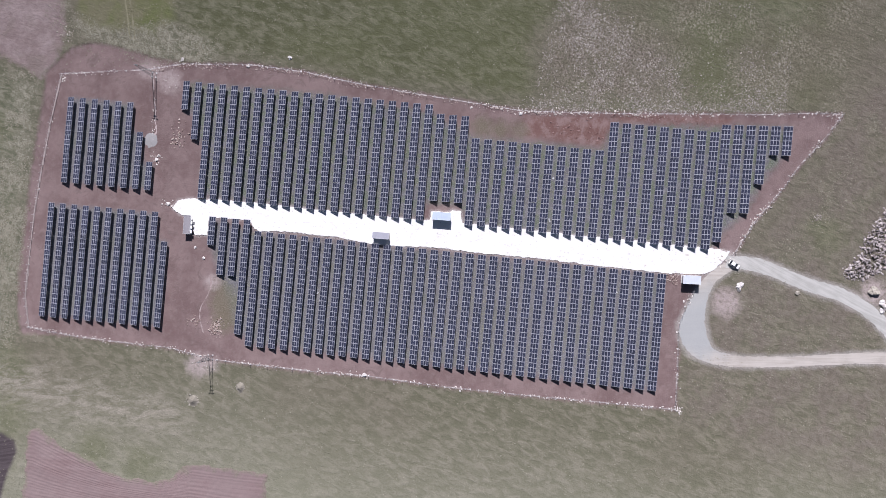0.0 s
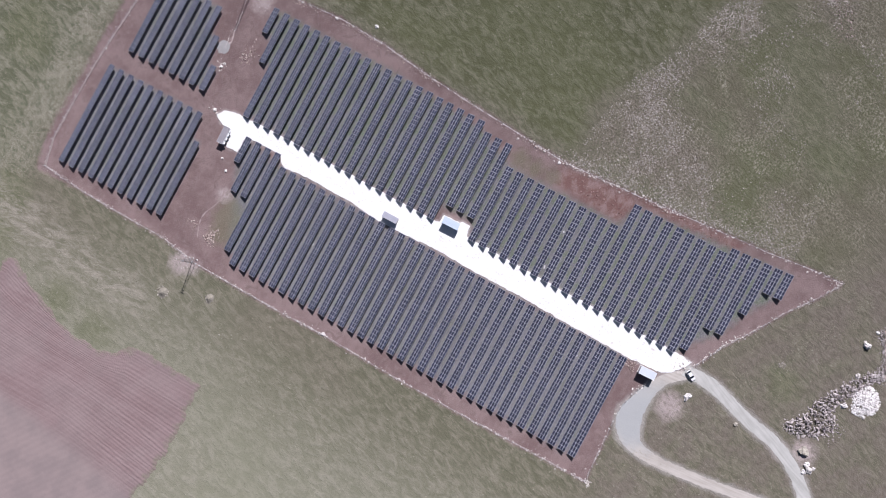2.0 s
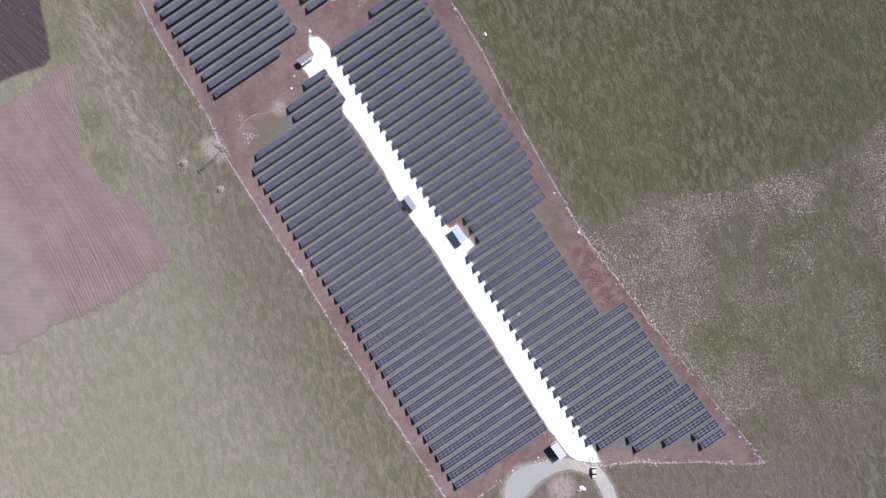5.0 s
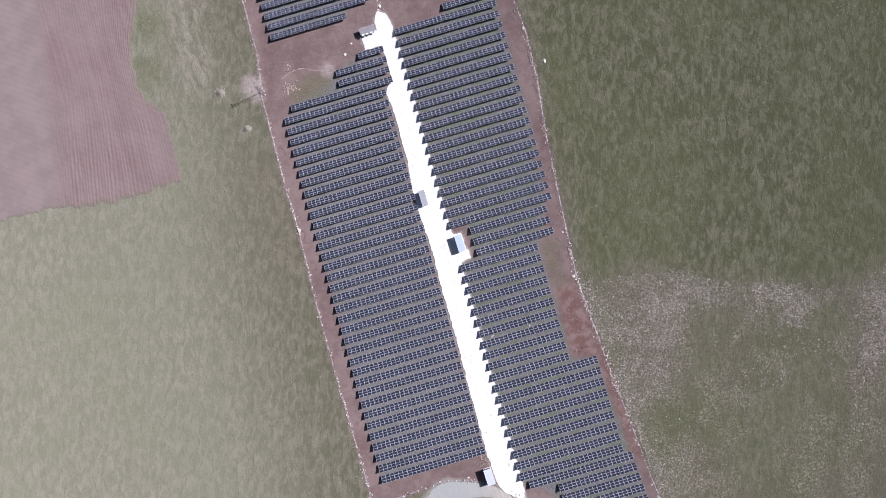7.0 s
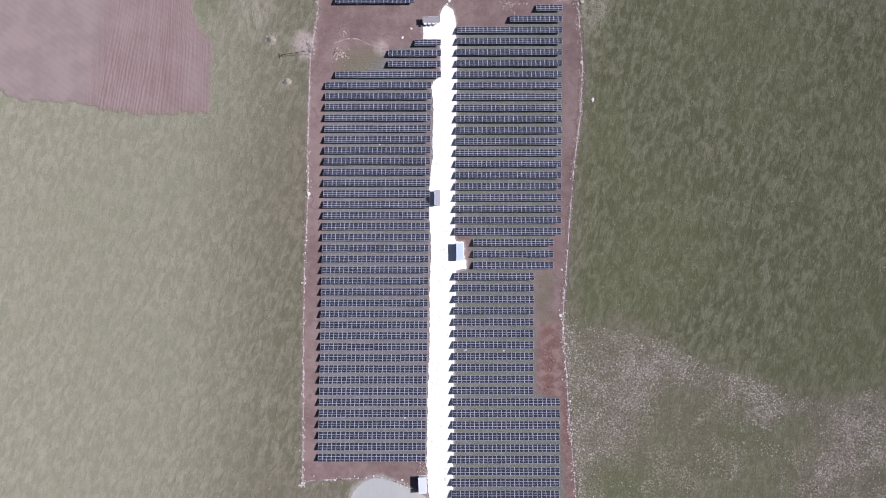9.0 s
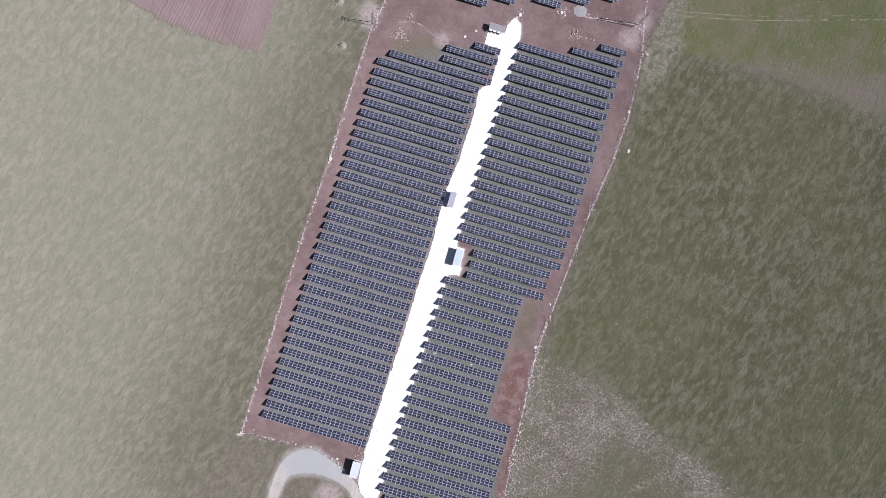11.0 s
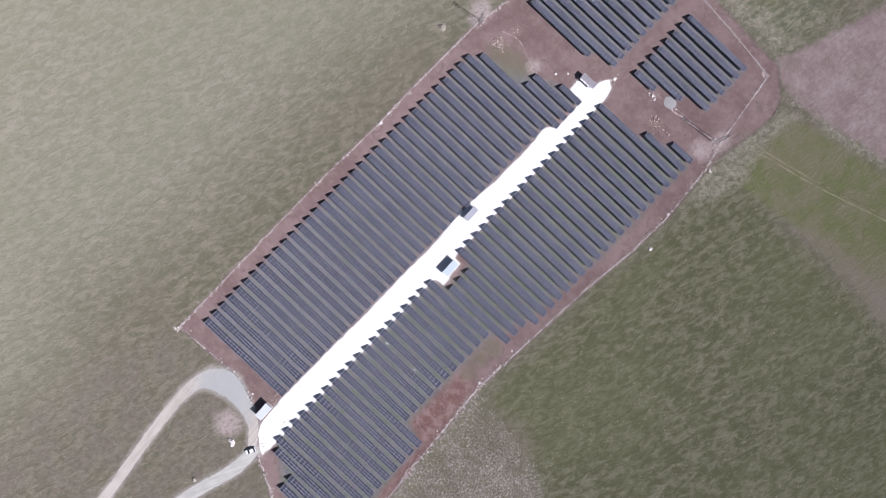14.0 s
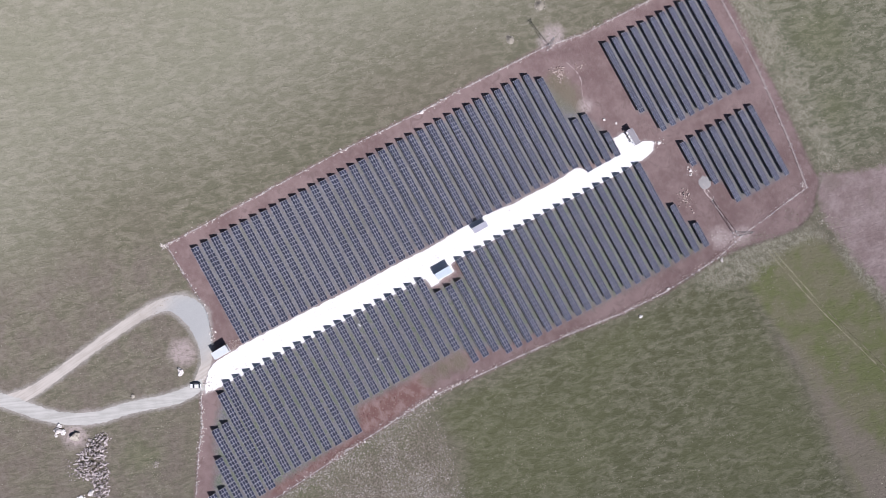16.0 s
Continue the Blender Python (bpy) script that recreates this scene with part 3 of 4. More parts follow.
def cell_glass():
    k = Nodes("solar_cells")
    v = k.place()
    rnd = k.node("ObjectInfo").outputs["Random"]
    isl = k.node("NewGeometry").outputs["Random Per Island"]
    dust = k.noise(v, 0.9, 4, 0.6)
    tone = k.math("MULTIPLY_ADD", rnd, 0.5, k.math("MULTIPLY_ADD", isl, 0.5, k.math("MULTIPLY_ADD", dust, 0.5, -0.25)))
    c = k.mix(k.ramp(tone, 0.1, 0.9), (0.017, 0.021, 0.039), (0.032, 0.037, 0.069))
    c = k.mix(k.ramp(dust, 0.35, 0.8, 0.04, 0.12), c, (0.28, 0.27, 0.28))
    return k.done(c, k.ramp(dust, 0.3, 0.7, 0.14, 0.30), 0, 0.5)


CELLS = cell_glass()
MOD_W, MOD_H, GAP, TILT, LOW = 1.65, 0.97, 0.022, radians(25.5), 0.80
TABLE_W, TABLE_D = 6 * MOD_W + 5 * GAP, 3 * MOD_H + 2 * GAP
SLOPE = Matrix.Translation((0, TABLE_D / 2 * math.cos(TILT), LOW)) @ Matrix.Rotation(-TILT, 4, "X") @ Matrix.Rotation(math.pi, 4, "Z") @ Matrix.Translation((-TABLE_W, 0, 0))


def add_module(bm, x, y, m):
    """One framed module: aluminium rim, white margin and dark cells under glass."""
    t = 0.036

    def ring(d, e, z):
        return [bm.verts.new(m @ Vector(p)) for p in ((x + e, y + d, z), (x + MOD_W - e, y + d, z), (x + MOD_W - e, y + MOD_H - d, z), (x + e, y + MOD_H - d, z))]

    loops = [ring(0, 0, 0), ring(0, 0, t), ring(0.022, 0.036, t), ring(0.024, 0.038, t - 0.004), ring(0.052, 0.078, t - 0.004)]
    for a, b, slot in ((0, 1, 0), (1, 2, 0), (2, 3, 0), (3, 4, 1)):
        for i in range(4):
            bm.faces.new((loops[a][i], loops[a][(i + 1) % 4], loops[b][(i + 1) % 4], loops[b][i])).material_index = slot
    bm.faces.new(loops[4]).material_index = 2
    bm.faces.new(loops[0][::-1]).material_index = 1


def solar_table(split):
    """A tilted table of three by six modules on steel legs; its origin is at the row's middle line on the ground, at the x-low end."""
    table = new("solar_table")
    one, many = bmesh.new(), bmesh.new()
    if split:
        add_module(one, 0, 0, Matrix())
        shared = mesh_of("solar_panel", one, [ALU, SHEET, CELLS])
    else:
        one.free()
    for c in range(6):
        for r in range(3):
            x, y = c * (MOD_W + GAP), r * (MOD_H + GAP)
            if split:
                p = part("solar_panel", shared, None, table)
                p.matrix_basis = SLOPE @ Matrix.Translation((x, y, 0))
            else:
                add_module(many, x, y, SLOPE)
    if split:
        many.free()
    else:
        part("panel_array", many, [ALU, SHEET, CELLS], table, "dark blue framed modules in three rows of six")["kind"] = "stuff"
    bm = bmesh.new()
    for y in (0.55, TABLE_D - 0.55):
        box(bm, 0.1, y - 0.03, -0.085, TABLE_W - 0.1, y + 0.03, -0.005, SLOPE)
        for x in (1.4, TABLE_W / 2, TABLE_W - 1.4):
            top = SLOPE @ Vector((x, y, -0.09))
            box(bm, top.x - 0.05, top.y - 0.04, -0.15, top.x + 0.05, top.y + 0.04, top.z)
    for x in (1.4, TABLE_W / 2, TABLE_W - 1.4):
        low, high = SLOPE @ Vector((x, 0.55, -0.12)), SLOPE @ Vector((x, TABLE_D - 0.55, -0.12))
        bar(bm, low, high, 0.06)
    part("support_frame", bm, STEEL, table, "galvanised posts and rails")
    return tagged(table, "tilted ground-mounted table of dark blue solar panels in grey frames", "solar panel", "rows of solar tables")


TABLE_STEP = TABLE_W + 0.14
ROWS = []  # y, x of the low end, number of tables
for i in range(35):
    ROWS.append((61.05 - 4.157 * i, -43.95 - 0.062 * i, 4))
ROWS += [(65.25, -40.2, 4), (69.35, -20.0, 2), (73.5, -19.9, 2), (77.6, -9.8, 1)]
for i in range(44):
    y, x = 91.13 - 4.3034 * i, 6.5 - 0.053 * i
    if i < 2:
        ROWS.append((y, x + TABLE_STEP * (3, 2)[i], i + 1))
    elif 21 <= i <= 23:
        ROWS.append((y, 12.6, 3))
    elif 24 <= i <= 34:
        ROWS.append((y, x, 3))
    else:
        ROWS.append((y, x, 4))
for i, n in enumerate((4, 3, 3, 2, 1, 1)):
    ROWS.append((-97.7 - 4.18 * i, 47.6 + 0.25 * i - n * TABLE_STEP, n))
for i in range(8):
    n = (3, 3, 3, 3, 3, 3, 2, 1)[i]
    ROWS.append((131.96 - 4.3 * i, 7.6 - 0.02 * i, n))
for i in range(11):
    ROWS.append((135.62 - 4.16 * i, -40.4, 4 if i < 10 else 3))

first_split, first_joined = solar_table(True), solar_table(False)
built = {True: 0, False: 0}
for y, x, n in ROWS:
    for j in range(n):
        xx = x + j * TABLE_STEP
        split = y < 92
        ob = first_split if split else first_joined
        m = pose(xx + random.uniform(-0.02, 0.02), y + random.uniform(-0.04, 0.04), random.uniform(-0.04, 0.04), random.uniform(-0.6, 0.6), random.uniform(-0.25, 0.25), random.uniform(-0.15, 0.15))
        if built[split] == 0:
            ob.matrix_basis = m
        else:
            copy_thing(ob, m)
        built[split] += 1

# ---- rocks ----
PALE_ROCK = varied("pale_limestone", (0.36, 0.31, 0.27), (0.74, 0.69, 0.63), 1.2, 0.9, 0, 0.4, per="island")
WHITE_ROCK = varied("white_limestone", (0.48, 0.44, 0.40), (0.74, 0.70, 0.66), 0.9, 0.9, 0, 0.4)
GREY_ROCK = varied("grey_rubble", (0.13, 0.11, 0.095), (0.50, 0.45, 0.39), 1.0, 0.92, 0, 0.4, per="island")
WHITE_RUBBLE = varied("white_blocks", (0.50, 0.46, 0.43), (0.80, 0.77, 0.73), 0.9, 0.9, 0, 0.4, per="island")
HEAP_ROCK = varied("broken_limestone", (0.10, 0.080, 0.076), (0.54, 0.48, 0.45), 1.0, 0.92, 0, 0.4, per="island")
FIELD_ROCK = varied("fieldstone", (0.16, 0.14, 0.115), (0.47, 0.43, 0.37), 1.0, 0.92, 0, 0.4, per="island")
EARTH_ROCK = varied("earthy_stone", (0.20, 0.18, 0.14), (0.46, 0.42, 0.35), 1.0, 0.92, 0, 0.4, per="island")
BROWN_ROCK = varied("earthy_rubble", (0.17, 0.115, 0.095), (0.46, 0.38, 0.33), 1.0, 0.92, 0, 0.4, per="island")
RED_CLOD = varied("red_clods", (0.115, 0.058, 0.046), (0.33, 0.215, 0.19), 1.0, 0.95, 0, 0.4, per="island")
PHI = (1 + 5 ** 0.5) / 2
ICO = np.array([(-1, PHI, 0), (1, PHI, 0), (-1, -PHI, 0), (1, -PHI, 0), (0, -1, PHI), (0, 1, PHI), (0, -1, -PHI), (0, 1, -PHI), (PHI, 0, -1), (PHI, 0, 1), (-PHI, 0, -1), (-PHI, 0, 1)]) / 1.9
ICO_FACES = np.array([(0, 11, 5), (0, 5, 1), (0, 1, 7), (0, 7, 10), (0, 10, 11), (1, 5, 9), (5, 11, 4), (11, 10, 2), (10, 7, 6), (7, 1, 8),
                      (3, 9, 4), (3, 4, 2), (3, 2, 6), (3, 6, 8), (3, 8, 9), (4, 9, 5), (2, 4, 11), (6, 2, 10), (8, 6, 7), (9, 8, 1)])
rng = np.random.default_rng(11)


def rubble(name, places, material, label, category="rocks", flat=0.65, long=1.35):
    """Many broken stones in one mesh; places: rows of x, y, z of the middle, radius."""
    P = np.asarray(places, float)
    n = len(P)
    V = ICO[None] * (1 + rng.uniform(-0.28, 0.28, (n, 12, 1)))
    V = V * np.stack([rng.uniform(0.75, long, n), rng.uniform(0.55, 1.0, n), rng.uniform(0.45, 0.85, n) * flat / 0.65], -1)[:, None]
    a = rng.uniform(0, 2 * np.pi, n)
    c, s = np.cos(a)[:, None], np.sin(a)[:, None]
    V = np.stack([V[..., 0] * c - V[..., 1] * s, V[..., 0] * s + V[..., 1] * c, V[..., 2]], -1) * P[:, None, 3:4] + P[:, None, :3]
    F = (ICO_FACES[None] + 12 * np.arange(n)[:, None, None]).reshape(-1, 3)
    ob = new(name, soup(name, V.reshape(-1, 3), F, material))
    return tagged(ob, label, category, kind="stuff")


def boulder(x, y, r, material, label, squash=0.7):
    """One lumpy boulder with broken faces, sunk a little into the ground."""
    bm = bmesh.new()
    bmesh.ops.create_icosphere(bm, subdivisions=3, radius=1)
    for v in bm.verts:
        d = 1 + 0.55 * noise.noise(v.co * 1.2 + Vector((x, y, 0))) + 0.16 * noise.cell(v.co * 2.3 + Vector((y, x, 3))) - 0.1 + 0.18 * noise.noise(v.co * 4.1 + Vector((y, x, 3)))
        v.co = Vector((v.co.x * d * r * 1.1, v.co.y * d * r * 0.9, max(-0.2, v.co.z * d * squash) * r))
    ob = new("boulder", mesh_of("boulder", bm, material))
    ob.matrix_basis = pose(x, y, 0.06 * r, 0, 0, (x * 37 + y * 11) % 360)
    return tagged(ob, label, "boulder")


def along(line, step):
    """Points every step metres along a line, with the way it runs."""
    out, left = [], 0.0
    for (x0, y0), (x1, y1) in zip(line, line[1:]):
        d = math.hypot(x1 - x0, y1 - y0)
        while left <= d:
            out.append((x0 + (x1 - x0) * left / d, y0 + (y1 - y0) * left / d, math.atan2(y1 - y0, x1 - x0)))
            left += step
        left -= d
    return out


# ---- fence ----
CONCRETE = varied("pale_concrete", (0.50, 0.47, 0.44), (0.72, 0.69, 0.65), 1.5, 0.85)
BASE = varied("dusty_footing", (0.27, 0.22, 0.20), (0.48, 0.42, 0.39), 0.4, 0.95)
BERM = varied("brown_berm", (0.20, 0.16, 0.145), (0.34, 0.285, 0.26), 0.5, 0.95, 0, 0.3)
RUNS = {
    "concrete-post wire fence along the olive grassland, white stones at its feet": FENCE[20:32],
    "concrete-post wire fence beside the gravel loop": FENCE[31:36],
    "concrete-post wire fence on a bank of white boulders": FENCE[36:] + FENCE[:1],
    "concrete-post wire fence along the stony slope and green field": FENCE[0:15],
    "concrete-post wire fence at the bare soil edge": FENCE[14:21],
}


def post_meshes():
    bm = bmesh.new()
    box(bm, -0.045, -0.045, -0.4, 0.045, 0.045, 1.55)
    box(bm, -0.035, -0.035, 0, 0.035, 0.035, 0.35, Matrix.Translation((0, 0, 1.52)) @ Matrix.Rotation(radians(35), 4, "X"))
    foot = bmesh.new()
    tube(foot, 0, 0, -0.1, 0.10, 0.32, 0.24, 9)
    return mesh_of("post", bm, CONCRETE), mesh_of("footing", foot, CONCRETE)


POST, FOOTING = post_meshes()


def fence(label, line, berm=False):
    root = new("fence")
    root.location = (*line[0], 0)
    for x, y, a in along(line, 3.0):
        p = part("post", POST, None, root)
        p.matrix_basis = pose(x - line[0][0], y - line[0][1], 0, random.uniform(-2, 2), random.uniform(-2, 2), math.degrees(a))
        f = part("footing", FOOTING, None, p)
        s = random.uniform(0.6, 1.25)
        f.matrix_basis = pose(random.uniform(-0.06, 0.06), random.uniform(-0.06, 0.06), 0, 0, 0, random.uniform(0, 360)) @ Matrix.Diagonal((s, s * random.uniform(0.7, 1), 1, 1))
    for z in (0.25, 0.65, 1.05, 1.45):
        wires = bmesh.new()
        for (x0, y0), (x1, y1) in zip(line, line[1:]):
            bar(wires, (x0 - line[0][0], y0 - line[0][1], z), (x1 - line[0][0], y1 - line[0][1], z), 0.012)
        part("wire", wires, STEEL, root, "thin galvanised fence wire")["kind"] = "stuff"
    base = bmesh.new()
    pts = along(line, 1.0)
    for (x, y, a), (x1, y1, _) in zip(pts, pts[1:]):
        dx, dy = x - line[0][0], y - line[0][1]
        w = (0.26 if berm else 0.20 if "olive" in label else 0.13) + 0.20 * noise.noise((x * 0.6, y * 0.6, 2))
        if not berm and (noise.noise((x * 0.35, y * 0.35, 9)) < -0.02 or w < 0.05):
            continue
        box(base, 0, -w, -0.1, math.hypot(x1 - x, y1 - y), w, 0.14 if berm else 0.07, pose(dx, dy, 0, 0, 0, math.degrees(math.atan2(y1 - y, x1 - x))))
    part("base_strip", base, BERM if berm else BASE, root, "low brown earth berm" if berm else "dusty pale footing strip")["kind"] = "stuff"
    return tagged(root, label, "fence")


for label, line in RUNS.items():
    fence(label, line, "bare soil edge" in label)


def strewn(line, per_metre, spread, r0, r1, bias=2.0):
    """Stones dropped along a line."""
    out = []
    for x, y, a in along(line, 1.0 / per_metre):
        o = rng.normal(0, spread)
        r = r0 + (r1 - r0) * rng.random() ** bias
        g = 1.6 * noise.noise((x * 0.12, y * 0.12, 4))
        if rng.random() < 0.62 + g:
            out.append((x - math.sin(a) * o + rng.normal(0, 0.4), y + math.cos(a) * o + rng.normal(0, 0.4), r * 0.18, r))
    return out


rubble("earth_clods", [(x - 0.9, y, z, r) for x, y, z, r in strewn(FENCE[7:14], 3.0, 0.35, 0.12, 0.40) + strewn(FENCE[3:8], 2.0, 0.4, 0.12, 0.38)], BROWN_ROCK, "brown earth clods along the inner foot of the fence")
rubble("fence_stones", strewn(FENCE[20:32], 5.0, 0.24, 0.08, 0.34, 2.2) + strewn(FENCE[31:36], 1.6, 0.7, 0.12, 0.40)
       + strewn(FENCE[36:] + FENCE[:1], 5.0, 0.45, 0.10, 0.40) + strewn(FENCE[0:8], 5.0, 0.55, 0.10, 0.42)
       + strewn(FENCE[7:15], 4.0, 0.36, 0.08, 0.28, 1.8) + strewn(FENCE[14:21], 0.8, 0.4, 0.10, 0.35),
       PALE_ROCK, "pale broken stones strewn along the fence line")


# ---- stony slope ----
def inside_noise(poly, n, margin, gate, scale, pull=0.0):
    """Random places in a polygon where a coarse noise is high."""
    xs, ys = [p[0] for p in poly], [p[1] for p in poly]
    X, Y = rng.uniform(min(xs) - margin, max(xs) + margin, n), rng.uniform(min(ys) - margin, max(ys) + margin, n)
    d = signed(poly, X, Y)
    N = np.array([noise.noise((x * scale, y * scale, 2.5)) + 0.5 * noise.noise((x * scale * 3, y * scale * 3, 6.5)) for x, y in zip(X, Y)])
    ok = (d + 6 * N > -margin) & (N + pull > gate) & (signed(FENCE, X, Y) < -0.6)
    return X[ok], Y[ok], d[ok]


n = 190000
X, Y = rng.uniform(45, 190, n), rng.uniform(-118, -20, n)
d = signed(STONY, X, Y)
N = np.array([noise.noise((x * 0.03, y * 0.05, 2.5)) + 0.7 * noise.noise((x * 0.09, y * 0.13, 6.5)) + 0.5 * noise.noise((x * 0.35, y * 0.35, 8.5)) for x, y in zip(X, Y)])
near = np.exp(-np.clip(-signed(FENCE, X, Y) - 3, 0, 99) / 11.0) * (Y < -33)
thick = np.clip((np.maximum(signed(DENSE, X, Y), signed(SPUR, X, Y)) + 3) / 8.0, 0, 1) * (0.22 + 0.85 * N) - 0.5 * np.clip(np.max([r - np.hypot(X - x, Y - y) for x, y, r in GREENER], 0) / 4.0, 0, 1)
likely = np.where(d > 0, np.minimum(0.06 + d / 26.0, 0.10), 0.06 + d / 12.0) + 0.45 * N + 0.35 * near + thick
ok = (rng.random(n) < likely) & (signed(FENCE, X, Y) < -0.5)
X, Y = X[ok], Y[ok]
R = 0.08 + 0.24 * rng.random(len(X)) ** 3.5
rubble("field_stones", np.stack([X, Y, rolling(X, Y) + R * 0.15, R], -1), FIELD_ROCK, "grey and pale fieldstones scattered over a dry slope")

bank = along(FENCE[2:7], 0.022)
O = rng.exponential(5.5, len(bank)) + 0.8
X = np.array([b[0] for b in bank]) + O
Y = np.array([b[1] for b in bank]) + rng.normal(0, 1.0, len(bank)) - 0.25 * O
N = np.array([noise.noise((x * 0.09, y * 0.07, 3.5)) + 0.5 * noise.noise((x * 0.4, y * 0.4, 8.5)) for x, y in zip(X, Y)])
ok = N > rng.uniform(-0.5, 0.5, len(N))
X, Y = X[ok], Y[ok]
R = 0.08 + 0.26 * rng.random(len(X)) ** 2.6
rubble("bank_stones", np.stack([X, Y, R * 0.15, R], -1), FIELD_ROCK, "grey stones spilled down the slope outside the fence")

HEAP = [(-1.5, -143), (0, -141.5), (3, -143.5), (7, -147), (13, -148.5), (18, -151.5), (24, -154.5), (28, -157.5), (32, -161.5), (37, -164), (33, -168), (28, -163), (20, -158.5), (15, -156), (12, -155), (9, -159.5), (4, -158), (-2, -149)]
EAST_HEAP = [(45, -156.5), (48, -157.5), (50, -163), (53, -172), (57, -177), (54, -186), (42, -185), (35, -176), (31, -169), (29, -165), (32, -163), (38, -162)]
TAIL = [(0.5, -160), (2.5, -156.5), (9.5, -159.5), (8, -163)]


def heap(poly, n, r0, r1, high, wave, material, label, long=1.7):
    """Dumped stones inside a polygon, heaped up in ridges."""
    xs, ys = [p[0] for p in poly], [p[1] for p in poly]
    X, Y = rng.uniform(min(xs), max(xs), n), rng.uniform(min(ys), max(ys), n)
    d = signed(poly, X, Y)
    keep = d + rng.normal(0, 0.5, n) > 0
    X, Y, d = X[keep], Y[keep], d[keep]
    R = r0 + (r1 - r0) * rng.random(len(X)) ** 2.5
    crest = 1.0 if not wave else 0.25 + 0.75 * (0.5 + 0.5 * np.sin((X * 0.35 - Y * 0.94) * 2 * np.pi / wave)) ** 1.5
    Z = np.clip(d, 0, 3.5) * high / 3.5 * crest * (0.5 + 0.5 * rng.random(len(X))) + R * 0.1
    return rubble("rock_heap", np.stack([X, Y, Z, R], -1), material, label, long=long)


heap(HEAP, 4300, 0.14, 0.56, 1.1, 0.0, HEAP_ROCK, "long heap of dumped grey and pale rocks", 2.0)
heap(EAST_HEAP, 8500, 0.10, 0.38, 2.2, 6.5, HEAP_ROCK, "broad heap of dumped grey rocks in parallel ridges", 1.7)
heap(TAIL, 110, 0.10, 0.34, 0.2, 0.0, HEAP_ROCK, "few grey stones beside the rock heap")
heap([(21 + 5.6 * math.cos(a) * (1 + 0.12 * math.sin(3 * a)), -164 + 4.6 * math.sin(a) * (1 + 0.1 * math.cos(4 * a))) for a in np.arange(0, 6.2, 0.4)], 1500, 0.16, 0.60, 1.2, 0.0, WHITE_RUBBLE, "round pile of white limestone blocks", 1.3)


def scatter(name, x, y, sx, sy, n, r0, r1, mat, label):
    px, py = rng.normal(x, sx, n), rng.normal(y, sy, n)
    r = r0 + (r1 - r0) * rng.random(n) ** 2
    return rubble(name, np.stack([px, py, r * 0.15, r], -1), mat, label)


scatter("rock_scatter", 26.5, 93.0, 2.6, 1.6, 70, 0.12, 0.5, BROWN_ROCK, "earthy stones lying loose on reddish soil")
scatter("rock_scatter", -38.6, 73.2, 1.5, 1.2, 200, 0.10, 0.45, BROWN_ROCK, "heap of earthy stones on bare soil")
scatter("rock_scatter", -37.4, 81.3, 0.9, 1.2, 40, 0.10, 0.4, BROWN_ROCK, "few earthy stones on bare soil")
scatter("rock_scatter", 47.5, 97.5, 2.6, 2.2, 60, 0.06, 0.25, PALE_ROCK, "small pale stones by the yard corner")
scatter("rock_scatter", 44.2, 136.2, 0.6, 0.6, 14, 0.2, 0.5, PALE_ROCK, "pale stones piled at the fence corner")
scatter("rock_scatter", -52.0, -90.6, 1.0, 0.8, 26, 0.2, 0.5, PALE_ROCK, "pale stones piled at the fence corner")
scatter("rock_scatter", -7.2, -84.6, 1.6, 1.4, 60, 0.15, 0.5, BROWN_ROCK, "earthy rubble beside the gate kiosk")
scatter("rock_scatter", 40.8, -47, 1.9, 5.5, 150, 0.08, 0.40, RED_CLOD, "reddish clods and stones on an excavated bank")
scatter("rock_scatter", 47.6, -78, 0.9, 12.0, 150, 0.08, 0.40, RED_CLOD, "reddish clods and stones along the bank")
scatter("rock_scatter", 18.6, -131.8, 1.0, 0.9, 24, 0.15, 0.42, GREY_ROCK, "dark stones among weeds")
heap([(157, -71), (163, -73), (150, -87), (138, -101), (131, -96), (145, -83)], 800, 0.10, 0.38, 0.4, 0.0, BROWN_ROCK, "long bank of brown earthy boulders on a stony slope")
scatter("rock_scatter", -68.3, 52.6, 0.7, 0.7, 7, 0.10, 0.26, EARTH_ROCK, "pale stones in dry grass")
scatter("rock_scatter", 1.5, -100.6, 1.6, 1.6, 40, 0.15, 0.5, PALE_ROCK, "pale rubble at the end of the white road")
scatter("rock_scatter", 31.5, 102.3, 3.0, 0.35, 30, 0.10, 0.32, PALE_ROCK, "line of pale stones across the yard")
scatter("rock_scatter", 60.5, 135.5, 2.2, 2.0, 60, 0.12, 0.36, EARTH_ROCK, "field-edge stones in dry grass")

scatter("rock_scatter", -59.0, 62.8, 1.0, 0.9, 70, 0.08, 0.32, EARTH_ROCK, "pale earthy stones heaped in dry grass")
scatter("rock_scatter", -65.4, 79.2, 1.2, 1.0, 80, 0.08, 0.34, EARTH_ROCK, "pale earthy stones heaped in dry grass")
scatter("rock_scatter", -51.5, 76.5, 1.6, 2.2, 60, 0.05, 0.22, PALE_ROCK, "pale chips around the pylon foot")
scatter("rock_scatter", 19.0, 100.0, 0.9, 0.8, 26, 0.08, 0.35, PALE_ROCK, "pale broken stones on reddish soil")
scatter("rock_scatter", 3.0, 94.2, 1.0, 1.3, 26, 0.08, 0.4, PALE_ROCK, "pale broken stones past the road end")
scatter("rock_scatter", -4.5, 83.2, 2.6, 0.9, 40, 0.06, 0.28, PALE_ROCK, "pale broken stones around the site cabin")
boulder(-7.6, -107.2, 1.35, WHITE_ROCK, "large white limestone boulder on dry grass")
